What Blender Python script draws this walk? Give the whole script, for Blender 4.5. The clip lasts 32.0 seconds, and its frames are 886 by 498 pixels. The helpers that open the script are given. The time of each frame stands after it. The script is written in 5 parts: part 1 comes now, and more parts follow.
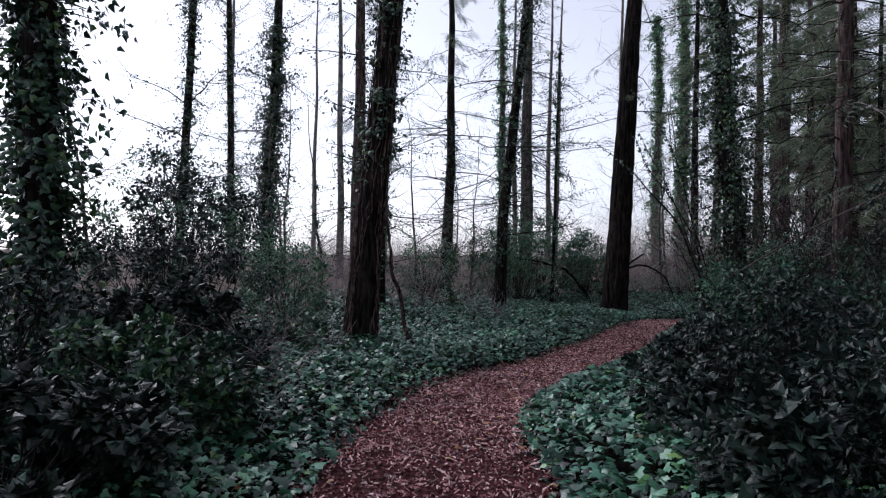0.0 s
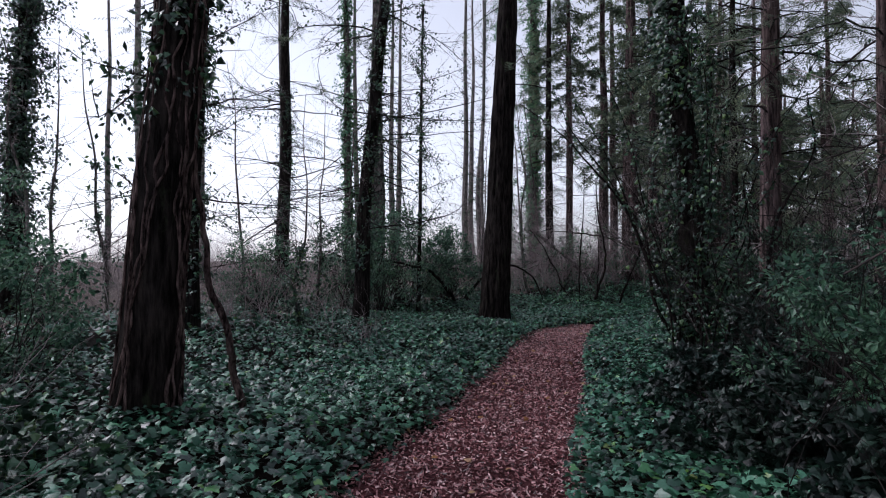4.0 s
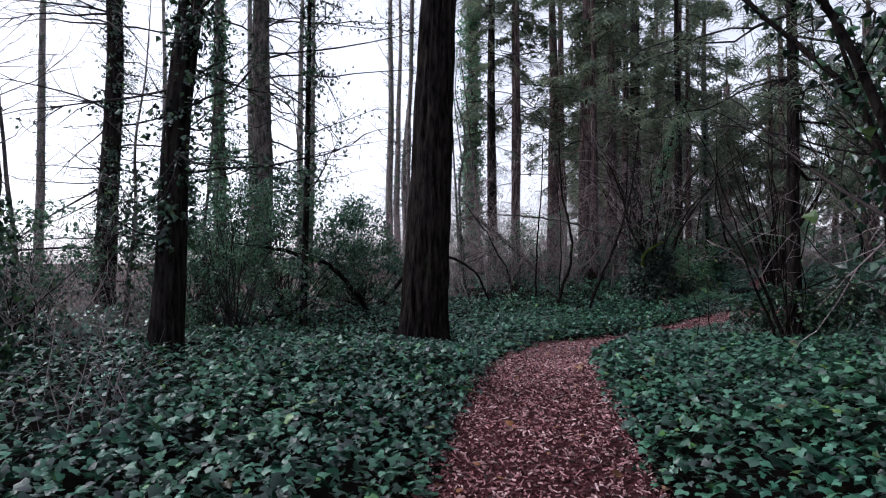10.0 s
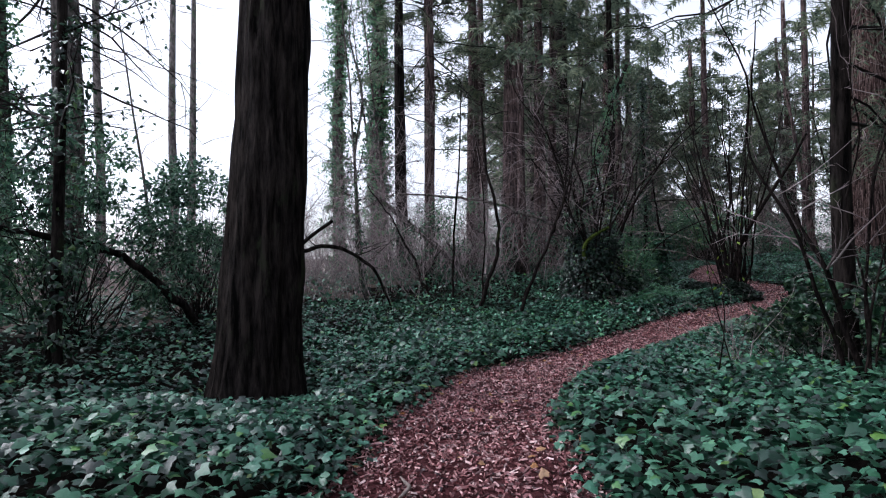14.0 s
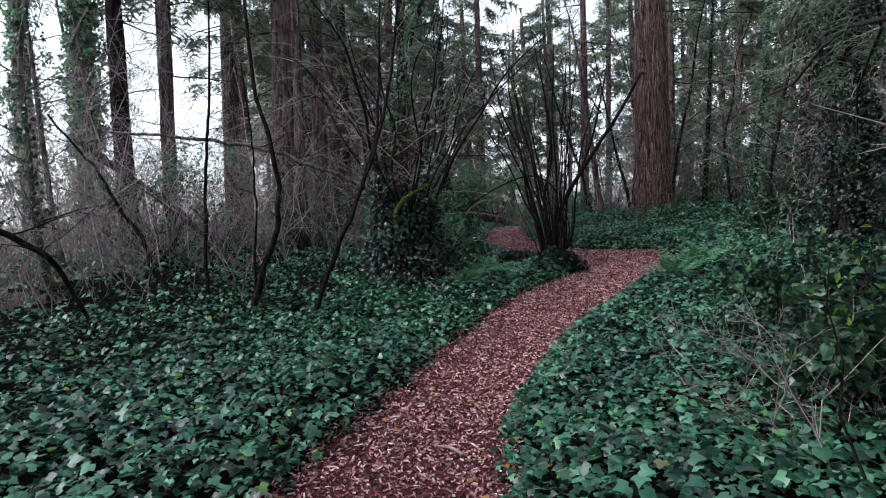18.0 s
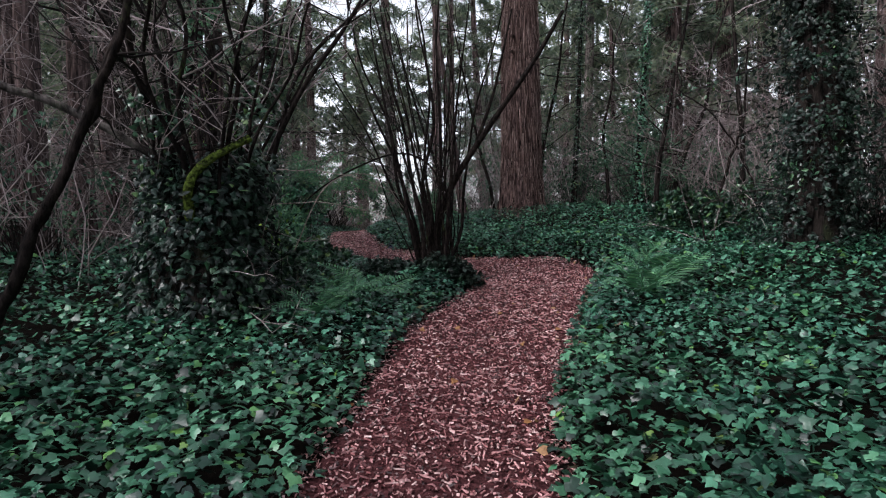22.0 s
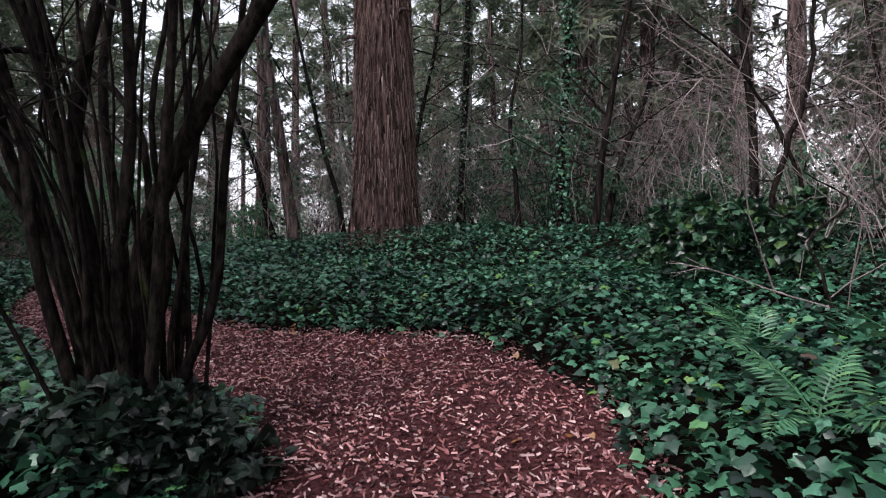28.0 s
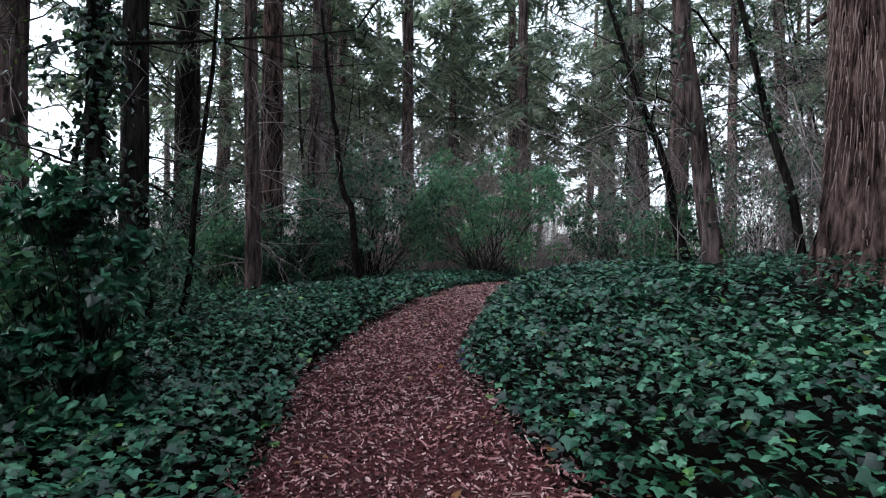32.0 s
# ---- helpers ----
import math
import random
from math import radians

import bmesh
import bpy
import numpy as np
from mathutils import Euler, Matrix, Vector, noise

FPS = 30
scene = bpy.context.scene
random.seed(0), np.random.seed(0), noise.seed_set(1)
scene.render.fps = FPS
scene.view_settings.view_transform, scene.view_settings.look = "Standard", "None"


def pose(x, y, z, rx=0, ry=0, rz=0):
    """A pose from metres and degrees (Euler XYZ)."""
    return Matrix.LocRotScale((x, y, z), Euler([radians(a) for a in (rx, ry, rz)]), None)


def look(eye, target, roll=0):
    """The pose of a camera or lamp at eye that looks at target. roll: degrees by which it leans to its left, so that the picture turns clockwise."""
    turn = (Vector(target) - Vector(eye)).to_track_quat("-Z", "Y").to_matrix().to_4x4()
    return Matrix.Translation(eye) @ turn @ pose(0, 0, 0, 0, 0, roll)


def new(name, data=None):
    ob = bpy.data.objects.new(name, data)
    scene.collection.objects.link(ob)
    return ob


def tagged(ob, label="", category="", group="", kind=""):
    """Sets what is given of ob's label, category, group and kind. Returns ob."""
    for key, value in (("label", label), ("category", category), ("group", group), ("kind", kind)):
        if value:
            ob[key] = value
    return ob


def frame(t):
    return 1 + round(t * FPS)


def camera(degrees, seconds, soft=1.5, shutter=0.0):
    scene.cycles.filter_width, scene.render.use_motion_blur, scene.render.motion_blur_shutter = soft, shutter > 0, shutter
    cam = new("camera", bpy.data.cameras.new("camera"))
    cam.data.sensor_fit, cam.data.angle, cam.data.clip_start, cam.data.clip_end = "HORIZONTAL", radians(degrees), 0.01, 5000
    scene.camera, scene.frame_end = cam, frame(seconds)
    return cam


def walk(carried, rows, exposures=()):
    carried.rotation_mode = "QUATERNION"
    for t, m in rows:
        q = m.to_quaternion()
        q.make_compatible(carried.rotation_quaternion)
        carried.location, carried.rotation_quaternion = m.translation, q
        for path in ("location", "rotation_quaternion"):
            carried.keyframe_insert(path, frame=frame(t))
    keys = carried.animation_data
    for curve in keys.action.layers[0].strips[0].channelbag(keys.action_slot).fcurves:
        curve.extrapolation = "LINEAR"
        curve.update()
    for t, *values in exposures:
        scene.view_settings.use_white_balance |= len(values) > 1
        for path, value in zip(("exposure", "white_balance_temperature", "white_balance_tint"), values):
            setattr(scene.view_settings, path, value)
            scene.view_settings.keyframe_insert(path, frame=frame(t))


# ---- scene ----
cam = camera(73.3, 32.0, 1.15)
PATH = [
    (0, (0.001, 0.002, 1.504), (0.014, 2.002, 1.521), 0.9),
    (0.5, (-0.144, 0.536, 1.518), (-0.009, 2.531, 1.551), -2.0),
    (1, (-0.282, 1.101, 1.505), (0.016, 3.079, 1.512), -0.9),
    (1.5, (-0.376, 1.665, 1.489), (0.0, 3.629, 1.504), -0.1),
    (2, (-0.411, 2.236, 1.457), (-0.019, 4.197, 1.482), 0.7),
    (2.5, (-0.429, 2.81, 1.448), (0.119, 4.733, 1.481), 0.5),
    (4.5, (-0.275, 5.051, 1.385), (0.324, 6.959, 1.418), -0.6),
    (5, (-0.182, 5.57, 1.36), (0.527, 7.438, 1.447), 0.0),
    (5.5, (-0.022, 6.084, 1.303), (0.722, 7.941, 1.325), -1.0),
    (6, (0.104, 6.634, 1.238), (0.927, 8.457, 1.233), 0.0),
    (6.5, (0.269, 7.205, 1.195), (1.094, 9.026, 1.14), -1.2),
    (7, (0.49, 7.724, 1.182), (1.326, 9.54, 1.179), -1.8),
    (7.5, (0.701, 8.237, 1.175), (1.654, 9.996, 1.199), -1.4),
    (8, (0.949, 8.726, 1.146), (1.861, 10.506, 1.181), -2.3),
    (8.5, (1.203, 9.232, 1.093), (2.154, 10.991, 1.066), -1.7),
    (9, (1.507, 9.73, 1.068), (2.383, 11.527, 0.988), -1.8),
    (9.5, (1.842, 10.204, 1.035), (2.613, 12.049, 0.997), -1.4),
    (10, (2.136, 10.689, 1.011), (2.934, 12.522, 1.052), -0.1),
    (10.5, (2.48, 11.156, 0.989), (3.291, 12.984, 1.018), -0.8),
    (11, (2.766, 11.595, 0.951), (3.677, 13.376, 0.979), -0.8),
    (11.5, (3.073, 12.052, 0.942), (4.034, 13.805, 0.934), -2.0),
    (12, (3.378, 12.502, 0.921), (4.295, 14.279, 0.888), -2.0),
    (12.5, (3.657, 12.979, 0.905), (4.597, 14.744, 0.902), -1.1),
    (13, (3.969, 13.45, 0.887), (4.89, 15.225, 0.888), -1.0),
    (13.5, (4.271, 13.929, 0.875), (5.228, 15.684, 0.895), -0.7),
    (15.5, (5.571, 15.979, 1.081), (6.82, 17.541, 1.049), -1.0),
    (16, (5.897, 16.448, 1.096), (7.194, 17.969, 1.062), -0.3),
    (16.5, (6.201, 16.914, 1.089), (7.677, 18.261, 1.03), -0.2),
    (17, (6.48, 17.346, 1.082), (7.951, 18.7, 1.032), -1.6),
    (17.5, (6.734, 17.781, 1.054), (8.287, 19.039, 0.988), -1.1),
    (18, (7.07, 18.253, 1.04), (8.674, 19.441, 0.922), -1.7),
    (18.5, (7.451, 18.703, 1.017), (9.08, 19.862, 0.959), -1.7),
    (19, (7.825, 19.174, 1.004), (9.588, 20.118, 0.987), -1.6),
    (19.5, (8.277, 19.591, 0.972), (10.038, 20.538, 0.944), -2.6),
    (20, (8.715, 19.98, 0.924), (10.47, 20.935, 0.838), -1.6),
    (20.5, (9.197, 20.31, 0.883), (10.995, 21.178, 0.774), -2.4),
    (21, (9.703, 20.614, 0.815), (11.528, 21.43, 0.746), -1.6),
    (21.5, (10.237, 20.938, 0.75), (12.128, 21.584, 0.684), -0.2),
    (22, (10.825, 21.231, 0.708), (12.706, 21.904, 0.612), -0.8),
    (22.5, (11.42, 21.501, 0.681), (13.329, 22.09, 0.589), -0.8),
    (23, (12.026, 21.741, 0.668), (13.932, 22.347, 0.609), -1.4),
    (23.5, (12.599, 21.918, 0.661), (14.509, 22.511, 0.607), -1.2),
    (24, (13.209, 22.11, 0.668), (15.173, 22.484, 0.616), -1.3),
    (24.5, (13.814, 22.221, 0.692), (15.763, 22.671, 0.659), -2.0),
    (25, (14.39, 22.359, 0.693), (16.354, 22.736, 0.637), -0.8),
    (25.5, (14.985, 22.458, 0.714), (16.956, 22.792, 0.653), -1.5),
    (27.5, (17.233, 22.815, 0.73), (19.22, 23.045, 0.722), -0.3),
    (28, (17.778, 22.833, 0.788), (19.767, 23.049, 0.772), -0.6),
    (28.5, (18.332, 22.83, 0.837), (20.308, 23.14, 0.825), -0.7),
    (29, (18.887, 22.86, 0.889), (20.86, 23.179, 0.84), 0.9),
    (29.5, (19.458, 22.879, 0.954), (21.382, 23.424, 0.932), 0.5),
    (30, (19.993, 23.006, 0.981), (21.877, 23.675, 0.953), 2.9),
    (30.5, (20.501, 23.238, 1.027), (22.306, 24.1, 0.979), 3.5),
    (31, (20.972, 23.473, 1.069), (22.614, 24.616, 1.064), 1.4),
    (31.5, (21.407, 23.752, 1.112), (22.927, 25.052, 1.131), 1.1),
    (32, (21.819, 24.049, 1.141), (23.202, 25.494, 1.131), 0.6),
]
walk(cam, [(t, look(eye, target, roll)) for t, eye, target, roll in PATH], [(0, 0.3, 5900, 18), (6, 0.42, 5900, 18), (10, 0.8, 5900, 18), (13, 1.0, 5850, 17), (16, 1.2, 5900, 10), (19, 1.3, 6000, 11), (22, 1.18, 6200, 12), (25, 1.2, 6400, 14), (28, 1.35, 6350, 16), (30, 1.5, 6150, 11), (32, 1.7, 5850, 6)])

# ---- light ----
world = bpy.data.worlds.new("overcast_sky")
scene.world = world
world.use_nodes = True
wn, wl = world.node_tree.nodes, world.node_tree.links
wn.clear()
sky = wn.new("ShaderNodeTexSky")
sky.sky_type = "NISHITA"
sky.sun_disc = False
sky.sun_elevation, sky.sun_rotation = radians(45), radians(-52)
sky.dust_density, sky.ozone_density = 1.2, 1.0
grey = wn.new("ShaderNodeHueSaturation")
grey.inputs["Saturation"].default_value = 0.22
back = wn.new("ShaderNodeBackground")
back.inputs["Strength"].default_value = 0.15
wout = wn.new("ShaderNodeOutputWorld")
wl.new(sky.outputs[0], grey.inputs["Color"])
wl.new(grey.outputs[0], back.inputs["Color"])
wl.new(back.outputs[0], wout.inputs["Surface"])
sun_data = bpy.data.lights.new("sun", "SUN")
sun_data.energy, sun_data.angle, sun_data.color = 1.2, radians(30), (1.0, 0.96, 0.92)
sun = new("sun", sun_data)
sun.matrix_world = look((-34, 26, 42), (0, 0, 0))

# ---- materials ----


def shader(name, rough=0.6, spec=0.4):
    m = bpy.data.materials.new(name)
    m.use_nodes = True
    nt = m.node_tree
    b = nt.nodes["Principled BSDF"]
    b.inputs["Roughness"].default_value = rough
    b.inputs["Specular IOR Level"].default_value = spec
    return m, nt, b


def ramp(nt, stops):
    r = nt.nodes.new("ShaderNodeValToRGB")
    el = r.color_ramp.elements
    while len(el) < len(stops):
        el.new(0.5)
    for e, (p, c) in zip(el, stops):
        e.position, e.color = p, (*c, 1)
    return r


def coords(nt, scale, space="Object"):
    c = nt.nodes.new("ShaderNodeTexCoord")
    m = nt.nodes.new("ShaderNodeMapping")
    m.inputs["Scale"].default_value = scale
    nt.links.new(c.outputs[space], m.inputs["Vector"])
    return m.outputs[0]


def noise_tex(nt, vec, scale, detail=4.0, rough=0.6):
    n = nt.nodes.new("ShaderNodeTexNoise")
    n.inputs["Scale"].default_value, n.inputs["Detail"].default_value, n.inputs["Roughness"].default_value = scale, detail, rough
    nt.links.new(vec, n.inputs["Vector"])
    return n.outputs[0]


def mix_col(nt, fac, a, b, mode="MIX"):
    x = nt.nodes.new("ShaderNodeMix")
    x.data_type, x.blend_type = "RGBA", mode
    for s, v in ((0, fac), (6, a), (7, b)):
        if isinstance(v, (int, float)):
            x.inputs[s].default_value = v
        elif isinstance(v, tuple):
            x.inputs[s].default_value = (*v, 1)
        else:
            nt.links.new(v, x.inputs[s])
    return x.outputs[2]


def bump(nt, b, height, strength=0.5, dist=0.02):
    u = nt.nodes.new("ShaderNodeBump")
    u.inputs["Strength"].default_value, u.inputs["Distance"].default_value = strength, dist
    nt.links.new(height, u.inputs["Height"])
    nt.links.new(u.outputs[0], b.inputs["Normal"])


def bark(name, dark, light, stretch=0.15, scale=14.0, moss=None, moss_amount=0.0, rough=0.9, depth=0.03):
    m, nt, b = shader(name, rough, 0.06)
    v = coords(nt, (1, 1, stretch))
    n1 = noise_tex(nt, v, scale, 6, 0.65)
    n2 = noise_tex(nt, coords(nt, (1, 1, 0.6)), 1.7, 3)
    r = ramp(nt, [(0.38, dark), (0.5, tuple(a * 0.6 + c * 0.4 for a, c in zip(dark, light))), (0.64, light)])
    nt.links.new(n1, r.inputs[0])
    tone = ramp(nt, [(0.3, (0.65, 0.65, 0.68)), (0.7, (1.15, 1.1, 1.05))])
    nt.links.new(n2, tone.inputs[0])
    col = mix_col(nt, 0.8, r.outputs[0], tone.outputs[0], "MULTIPLY")
    if moss:
        n3 = noise_tex(nt, coords(nt, (1, 1, 0.5)), 3.1, 5, 0.7)
        g = ramp(nt, [(0.62 - moss_amount, (0, 0, 0)), (0.74 - moss_amount, (1, 1, 1))])
        nt.links.new(n3, g.inputs[0])
        col = mix_col(nt, g.outputs[0], col, moss)
    nt.links.new(col, b.inputs["Base Color"])
    bump(nt, b, n1, 0.9, depth)
    return m


def leaf(name, stops, rough=0.42, spec=0.45, passed=0.18, dead=None, dead_share=0.0):
    """Leaf skin: tone by leaf, patches over the stand, soft veins and a little light let through."""
    m, nt, b = shader(name, rough, spec)
    geo = nt.nodes.new("ShaderNodeNewGeometry")
    r = ramp(nt, stops)
    nt.links.new(geo.outputs["Random Per Island"], r.inputs[0])
    patch = noise_tex(nt, coords(nt, (1, 1, 1)), 0.9, 3)
    tone = ramp(nt, [(0.3, (0.62, 0.72, 0.78)), (0.7, (1.25, 1.15, 0.95))])
    nt.links.new(patch, tone.inputs[0])
    col = mix_col(nt, 0.85, r.outputs[0], tone.outputs[0], "MULTIPLY")
    fine = noise_tex(nt, coords(nt, (1, 1, 1)), 60.0, 3)
    ft = ramp(nt, [(0.3, (0.75, 0.78, 0.75)), (0.7, (1.2, 1.2, 1.2))])
    nt.links.new(fine, ft.inputs[0])
    col = mix_col(nt, 0.7, col, ft.outputs[0], "MULTIPLY")
    nt.links.new(col, b.inputs["Base Color"])
    bump(nt, b, fine, 0.25, 0.01)
    out = nt.nodes["Material Output"]
    t = nt.nodes.new("ShaderNodeBsdfTranslucent")
    nt.links.new(col, t.inputs["Color"])
    x = nt.nodes.new("ShaderNodeMixShader")
    x.inputs[0].default_value = passed
    nt.links.new(b.outputs[0], x.inputs[1])
    nt.links.new(t.outputs[0], x.inputs[2])
    nt.links.new(x.outputs[0], out.inputs["Surface"])
    return m


def island_mat(name, stops, rough=0.8, spec=0.3, grain=35.0):
    m, nt, b = shader(name, rough, spec)
    geo = nt.nodes.new("ShaderNodeNewGeometry")
    r = ramp(nt, stops)
    nt.links.new(geo.outputs["Random Per Island"], r.inputs[0])
    n = noise_tex(nt, coords(nt, (1, 1, 1)), grain, 4, 0.7)
    tone = ramp(nt, [(0.3, (0.55, 0.55, 0.55)), (0.72, (1.3, 1.25, 1.2))])
    nt.links.new(n, tone.inputs[0])
    col = mix_col(nt, 0.9, r.outputs[0], tone.outputs[0], "MULTIPLY")
    n2 = noise_tex(nt, coords(nt, (1, 1, 1)), 0.8, 3)
    t2 = ramp(nt, [(0.3, (0.72, 0.66, 0.68)), (0.7, (1.15, 1.1, 1.1))])
    nt.links.new(n2, t2.inputs[0])
    col = mix_col(nt, 0.8, col, t2.outputs[0], "MULTIPLY")
    nt.links.new(col, b.inputs["Base Color"])
    bump(nt, b, n, 0.5, 0.01)
    return m


def soil(name, dark, light):
    m, nt, b = shader(name, 0.95, 0.04)
    n1 = noise_tex(nt, coords(nt, (1, 1, 1)), 26.0, 8, 0.7)
    n2 = noise_tex(nt, coords(nt, (1, 1, 1)), 0.7, 4)
    r = ramp(nt, [(0.35, dark), (0.68, light)])
    nt.links.new(n1, r.inputs[0])
    t = ramp(nt, [(0.3, (0.6, 0.6, 0.6)), (0.7, (1.2, 1.15, 1.1))])
    nt.links.new(n2, t.inputs[0])
    nt.links.new(mix_col(nt, 0.85, r.outputs[0], t.outputs[0], "MULTIPLY"), b.inputs["Base Color"])
    bump(nt, b, n1, 0.9, 0.03)
    return m


# Soil under the ivy: shade in the leaf gaps put into its colour.
SOIL = soil("shade_dark_litter", (0.003, 0.0026, 0.0022), (0.014, 0.0105, 0.0085))
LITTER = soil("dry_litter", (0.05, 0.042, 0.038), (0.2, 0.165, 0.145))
MULCH = soil("packed_mulch", (0.016, 0.0056, 0.0062), (0.16, 0.06, 0.066))
CHIP = island_mat("bark_chip", [(0.0, (0.018, 0.005, 0.006)), (0.28, (0.14, 0.043, 0.048)), (0.55, (0.44, 0.185, 0.19)), (0.8, (0.68, 0.38, 0.38)), (1.0, (0.9, 0.7, 0.68))], 0.42, 0.55)
# Leaf tones vary at random; the range is widened to imitate sky glints.
IVY = leaf("ivy_leaf", [(0.0, (0.004, 0.014, 0.01)), (0.25, (0.012, 0.05, 0.032)), (0.55, (0.03, 0.115, 0.068)), (0.8, (0.07, 0.215, 0.13)), (0.95, (0.11, 0.3, 0.205)), (0.985, (0.1, 0.26, 0.07)), (0.995, (0.15, 0.28, 0.06)), (1.0, (0.1, 0.055, 0.05))], 0.33, 0.62, 0.1)
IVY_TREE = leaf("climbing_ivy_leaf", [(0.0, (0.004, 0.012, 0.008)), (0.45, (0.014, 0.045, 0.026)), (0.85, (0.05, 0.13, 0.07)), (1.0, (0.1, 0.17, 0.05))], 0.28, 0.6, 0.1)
# Lit copy of the ivy: haze and backlight put into a paler colour.
IVY_LIT = leaf("haze_lit_ivy_leaf", [(0.0, (0.05, 0.13, 0.08)), (0.5, (0.11, 0.26, 0.16)), (1.0, (0.22, 0.4, 0.2))], 0.35, 0.5, 0.4)
LAUREL = leaf("shrub_leaf", [(0.0, (0.012, 0.036, 0.024)), (0.5, (0.055, 0.135, 0.088)), (1.0, (0.16, 0.29, 0.185))], 0.28, 0.5, 0.38)
# Shaded leaf copy: deep shade and dark picture corners put into the colour.
SHADE_LEAF = leaf("shade_dark_leaf", [(0.0, (0.003, 0.006, 0.005)), (0.6, (0.008, 0.019, 0.014)), (0.9, (0.02, 0.042, 0.032)), (1.0, (0.055, 0.095, 0.08))], 0.36, 0.35, 0.03)
# Needles greyed and lightened: distant mist is put into their colour.
NEEDLE = leaf("conifer_needle", [(0.0, (0.06, 0.088, 0.066)), (0.5, (0.14, 0.18, 0.132)), (1.0, (0.25, 0.29, 0.2))], 0.55, 0.3, 0.5)
FERN = leaf("fern_frond", [(0.0, (0.045, 0.13, 0.07)), (0.6, (0.09, 0.25, 0.13)), (1.0, (0.17, 0.36, 0.17))], 0.4, 0.5)
MOSS = bark("moss", (0.008, 0.012, 0.004), (0.15, 0.21, 0.04), 1.0, 22.0)
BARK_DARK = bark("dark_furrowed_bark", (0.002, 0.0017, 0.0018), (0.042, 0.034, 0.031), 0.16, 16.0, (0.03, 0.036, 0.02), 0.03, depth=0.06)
BARK_GREY = bark("grey_bark", (0.03, 0.026, 0.026), (0.23, 0.2, 0.19), 0.3, 12.0, (0.03, 0.055, 0.025), 0.08)
BARK_RED = bark("stringy_red_bark", (0.006, 0.0037, 0.0038), (0.17, 0.112, 0.104), 0.17, 13.0, depth=0.08)
BARK_STRIP = island_mat("shredded_red_bark", [(0.0, (0.035, 0.018, 0.016)), (0.55, (0.19, 0.13, 0.118)), (1.0, (0.5, 0.4, 0.37))], 0.85, 0.1, 14.0)
BARK_BROWN = bark("brown_conifer_bark", (0.02, 0.014, 0.0145), (0.2, 0.145, 0.14), 0.14, 15.0)
# Bark of the distant trees, lightened to imitate haze in front of them.
BARK_HAZE = bark("haze_pale_bark", (0.08, 0.07, 0.07), (0.3, 0.27, 0.26), 0.35, 10.0, (0.08, 0.13, 0.07), 0.08)
BARK_VINE = bark("vine_bark", (0.008, 0.005, 0.005), (0.2, 0.14, 0.13), 0.3, 22.0)
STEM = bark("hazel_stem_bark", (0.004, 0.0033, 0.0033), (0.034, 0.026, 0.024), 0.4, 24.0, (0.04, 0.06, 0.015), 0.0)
# Both twig colours below are lifted to imitate the veil of distant haze.
TWIG = island_mat("haze_pale_twig", [(0.0, (0.18, 0.15, 0.155)), (0.6, (0.38, 0.33, 0.335)), (1.0, (0.58, 0.52, 0.52))], 0.75, 0.3, 9.0)
TWIG_HAZE = island_mat("haze_pale_dead_twig", [(0.0, (0.18, 0.155, 0.16)), (0.6, (0.36, 0.315, 0.32)), (1.0, (0.55, 0.5, 0.5))], 0.8, 0.2, 9.0)
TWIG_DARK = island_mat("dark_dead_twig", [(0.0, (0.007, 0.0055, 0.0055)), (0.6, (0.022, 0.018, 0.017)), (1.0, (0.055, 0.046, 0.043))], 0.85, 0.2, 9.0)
TWIG_PALE = island_mat("pale_dry_stem", [(0.0, (0.14, 0.11, 0.1)), (1.0, (0.45, 0.4, 0.36))], 0.7, 0.3, 12.0)

# ---- tools for shapes ----
rng = np.random.default_rng(7)


def vnoise(p, seed=0.0):
    """Smooth noise, 0 to 1, at points p (n, 3)."""
    p = np.asarray(p, float) + seed * 17.13
    i = np.floor(p)
    f = p - i
    f = f * f * (3 - 2 * f)
    out = 0
    for dx in (0, 1):
        for dy in (0, 1):
            for dz in (0, 1):
                h = np.sin((i[:, 0] + dx) * 127.1 + (i[:, 1] + dy) * 311.7 + (i[:, 2] + dz) * 74.7) * 43758.5453
                w = (f[:, 0] if dx else 1 - f[:, 0]) * (f[:, 1] if dy else 1 - f[:, 1]) * (f[:, 2] if dz else 1 - f[:, 2])
                out = out + w * (h - np.floor(h))
    return out


def flat_noise(x, y, scale, seed=0.0):
    x, y = np.broadcast_arrays(np.asarray(x, float), np.asarray(y, float))
    return vnoise(np.stack([x.ravel() * scale, y.ravel() * scale, np.zeros(x.size)], 1), seed).reshape(x.shape)


def norm(v):
    return v / np.maximum(np.linalg.norm(v, axis=-1, keepdims=True), 1e-9)


def mesh(name, verts, faces, mat, smooth=True):
    """A mesh from an (n, 3) array and one or more (m, k) arrays of corners."""
    faces = [np.asarray(f, np.int32) for f in (faces if isinstance(faces, list) else [faces]) if len(f)]
    me = bpy.data.meshes.new(name)
    verts = np.asarray(verts, np.float32)
    me.vertices.add(len(verts))
    me.vertices.foreach_set("co", verts.ravel())
    loops = np.concatenate([f.ravel() for f in faces])
    sizes = np.concatenate([np.full(len(f), f.shape[1]) for f in faces])
    me.loops.add(len(loops))
    me.loops.foreach_set("vertex_index", loops)
    me.polygons.add(len(sizes))
    me.polygons.foreach_set("loop_start", np.r_[0, np.cumsum(sizes)[:-1]].astype(np.int32))
    me.polygons.foreach_set("use_smooth", np.full(len(sizes), smooth))
    me.update(calc_edges=True)
    me.materials.append(mat)
    return me


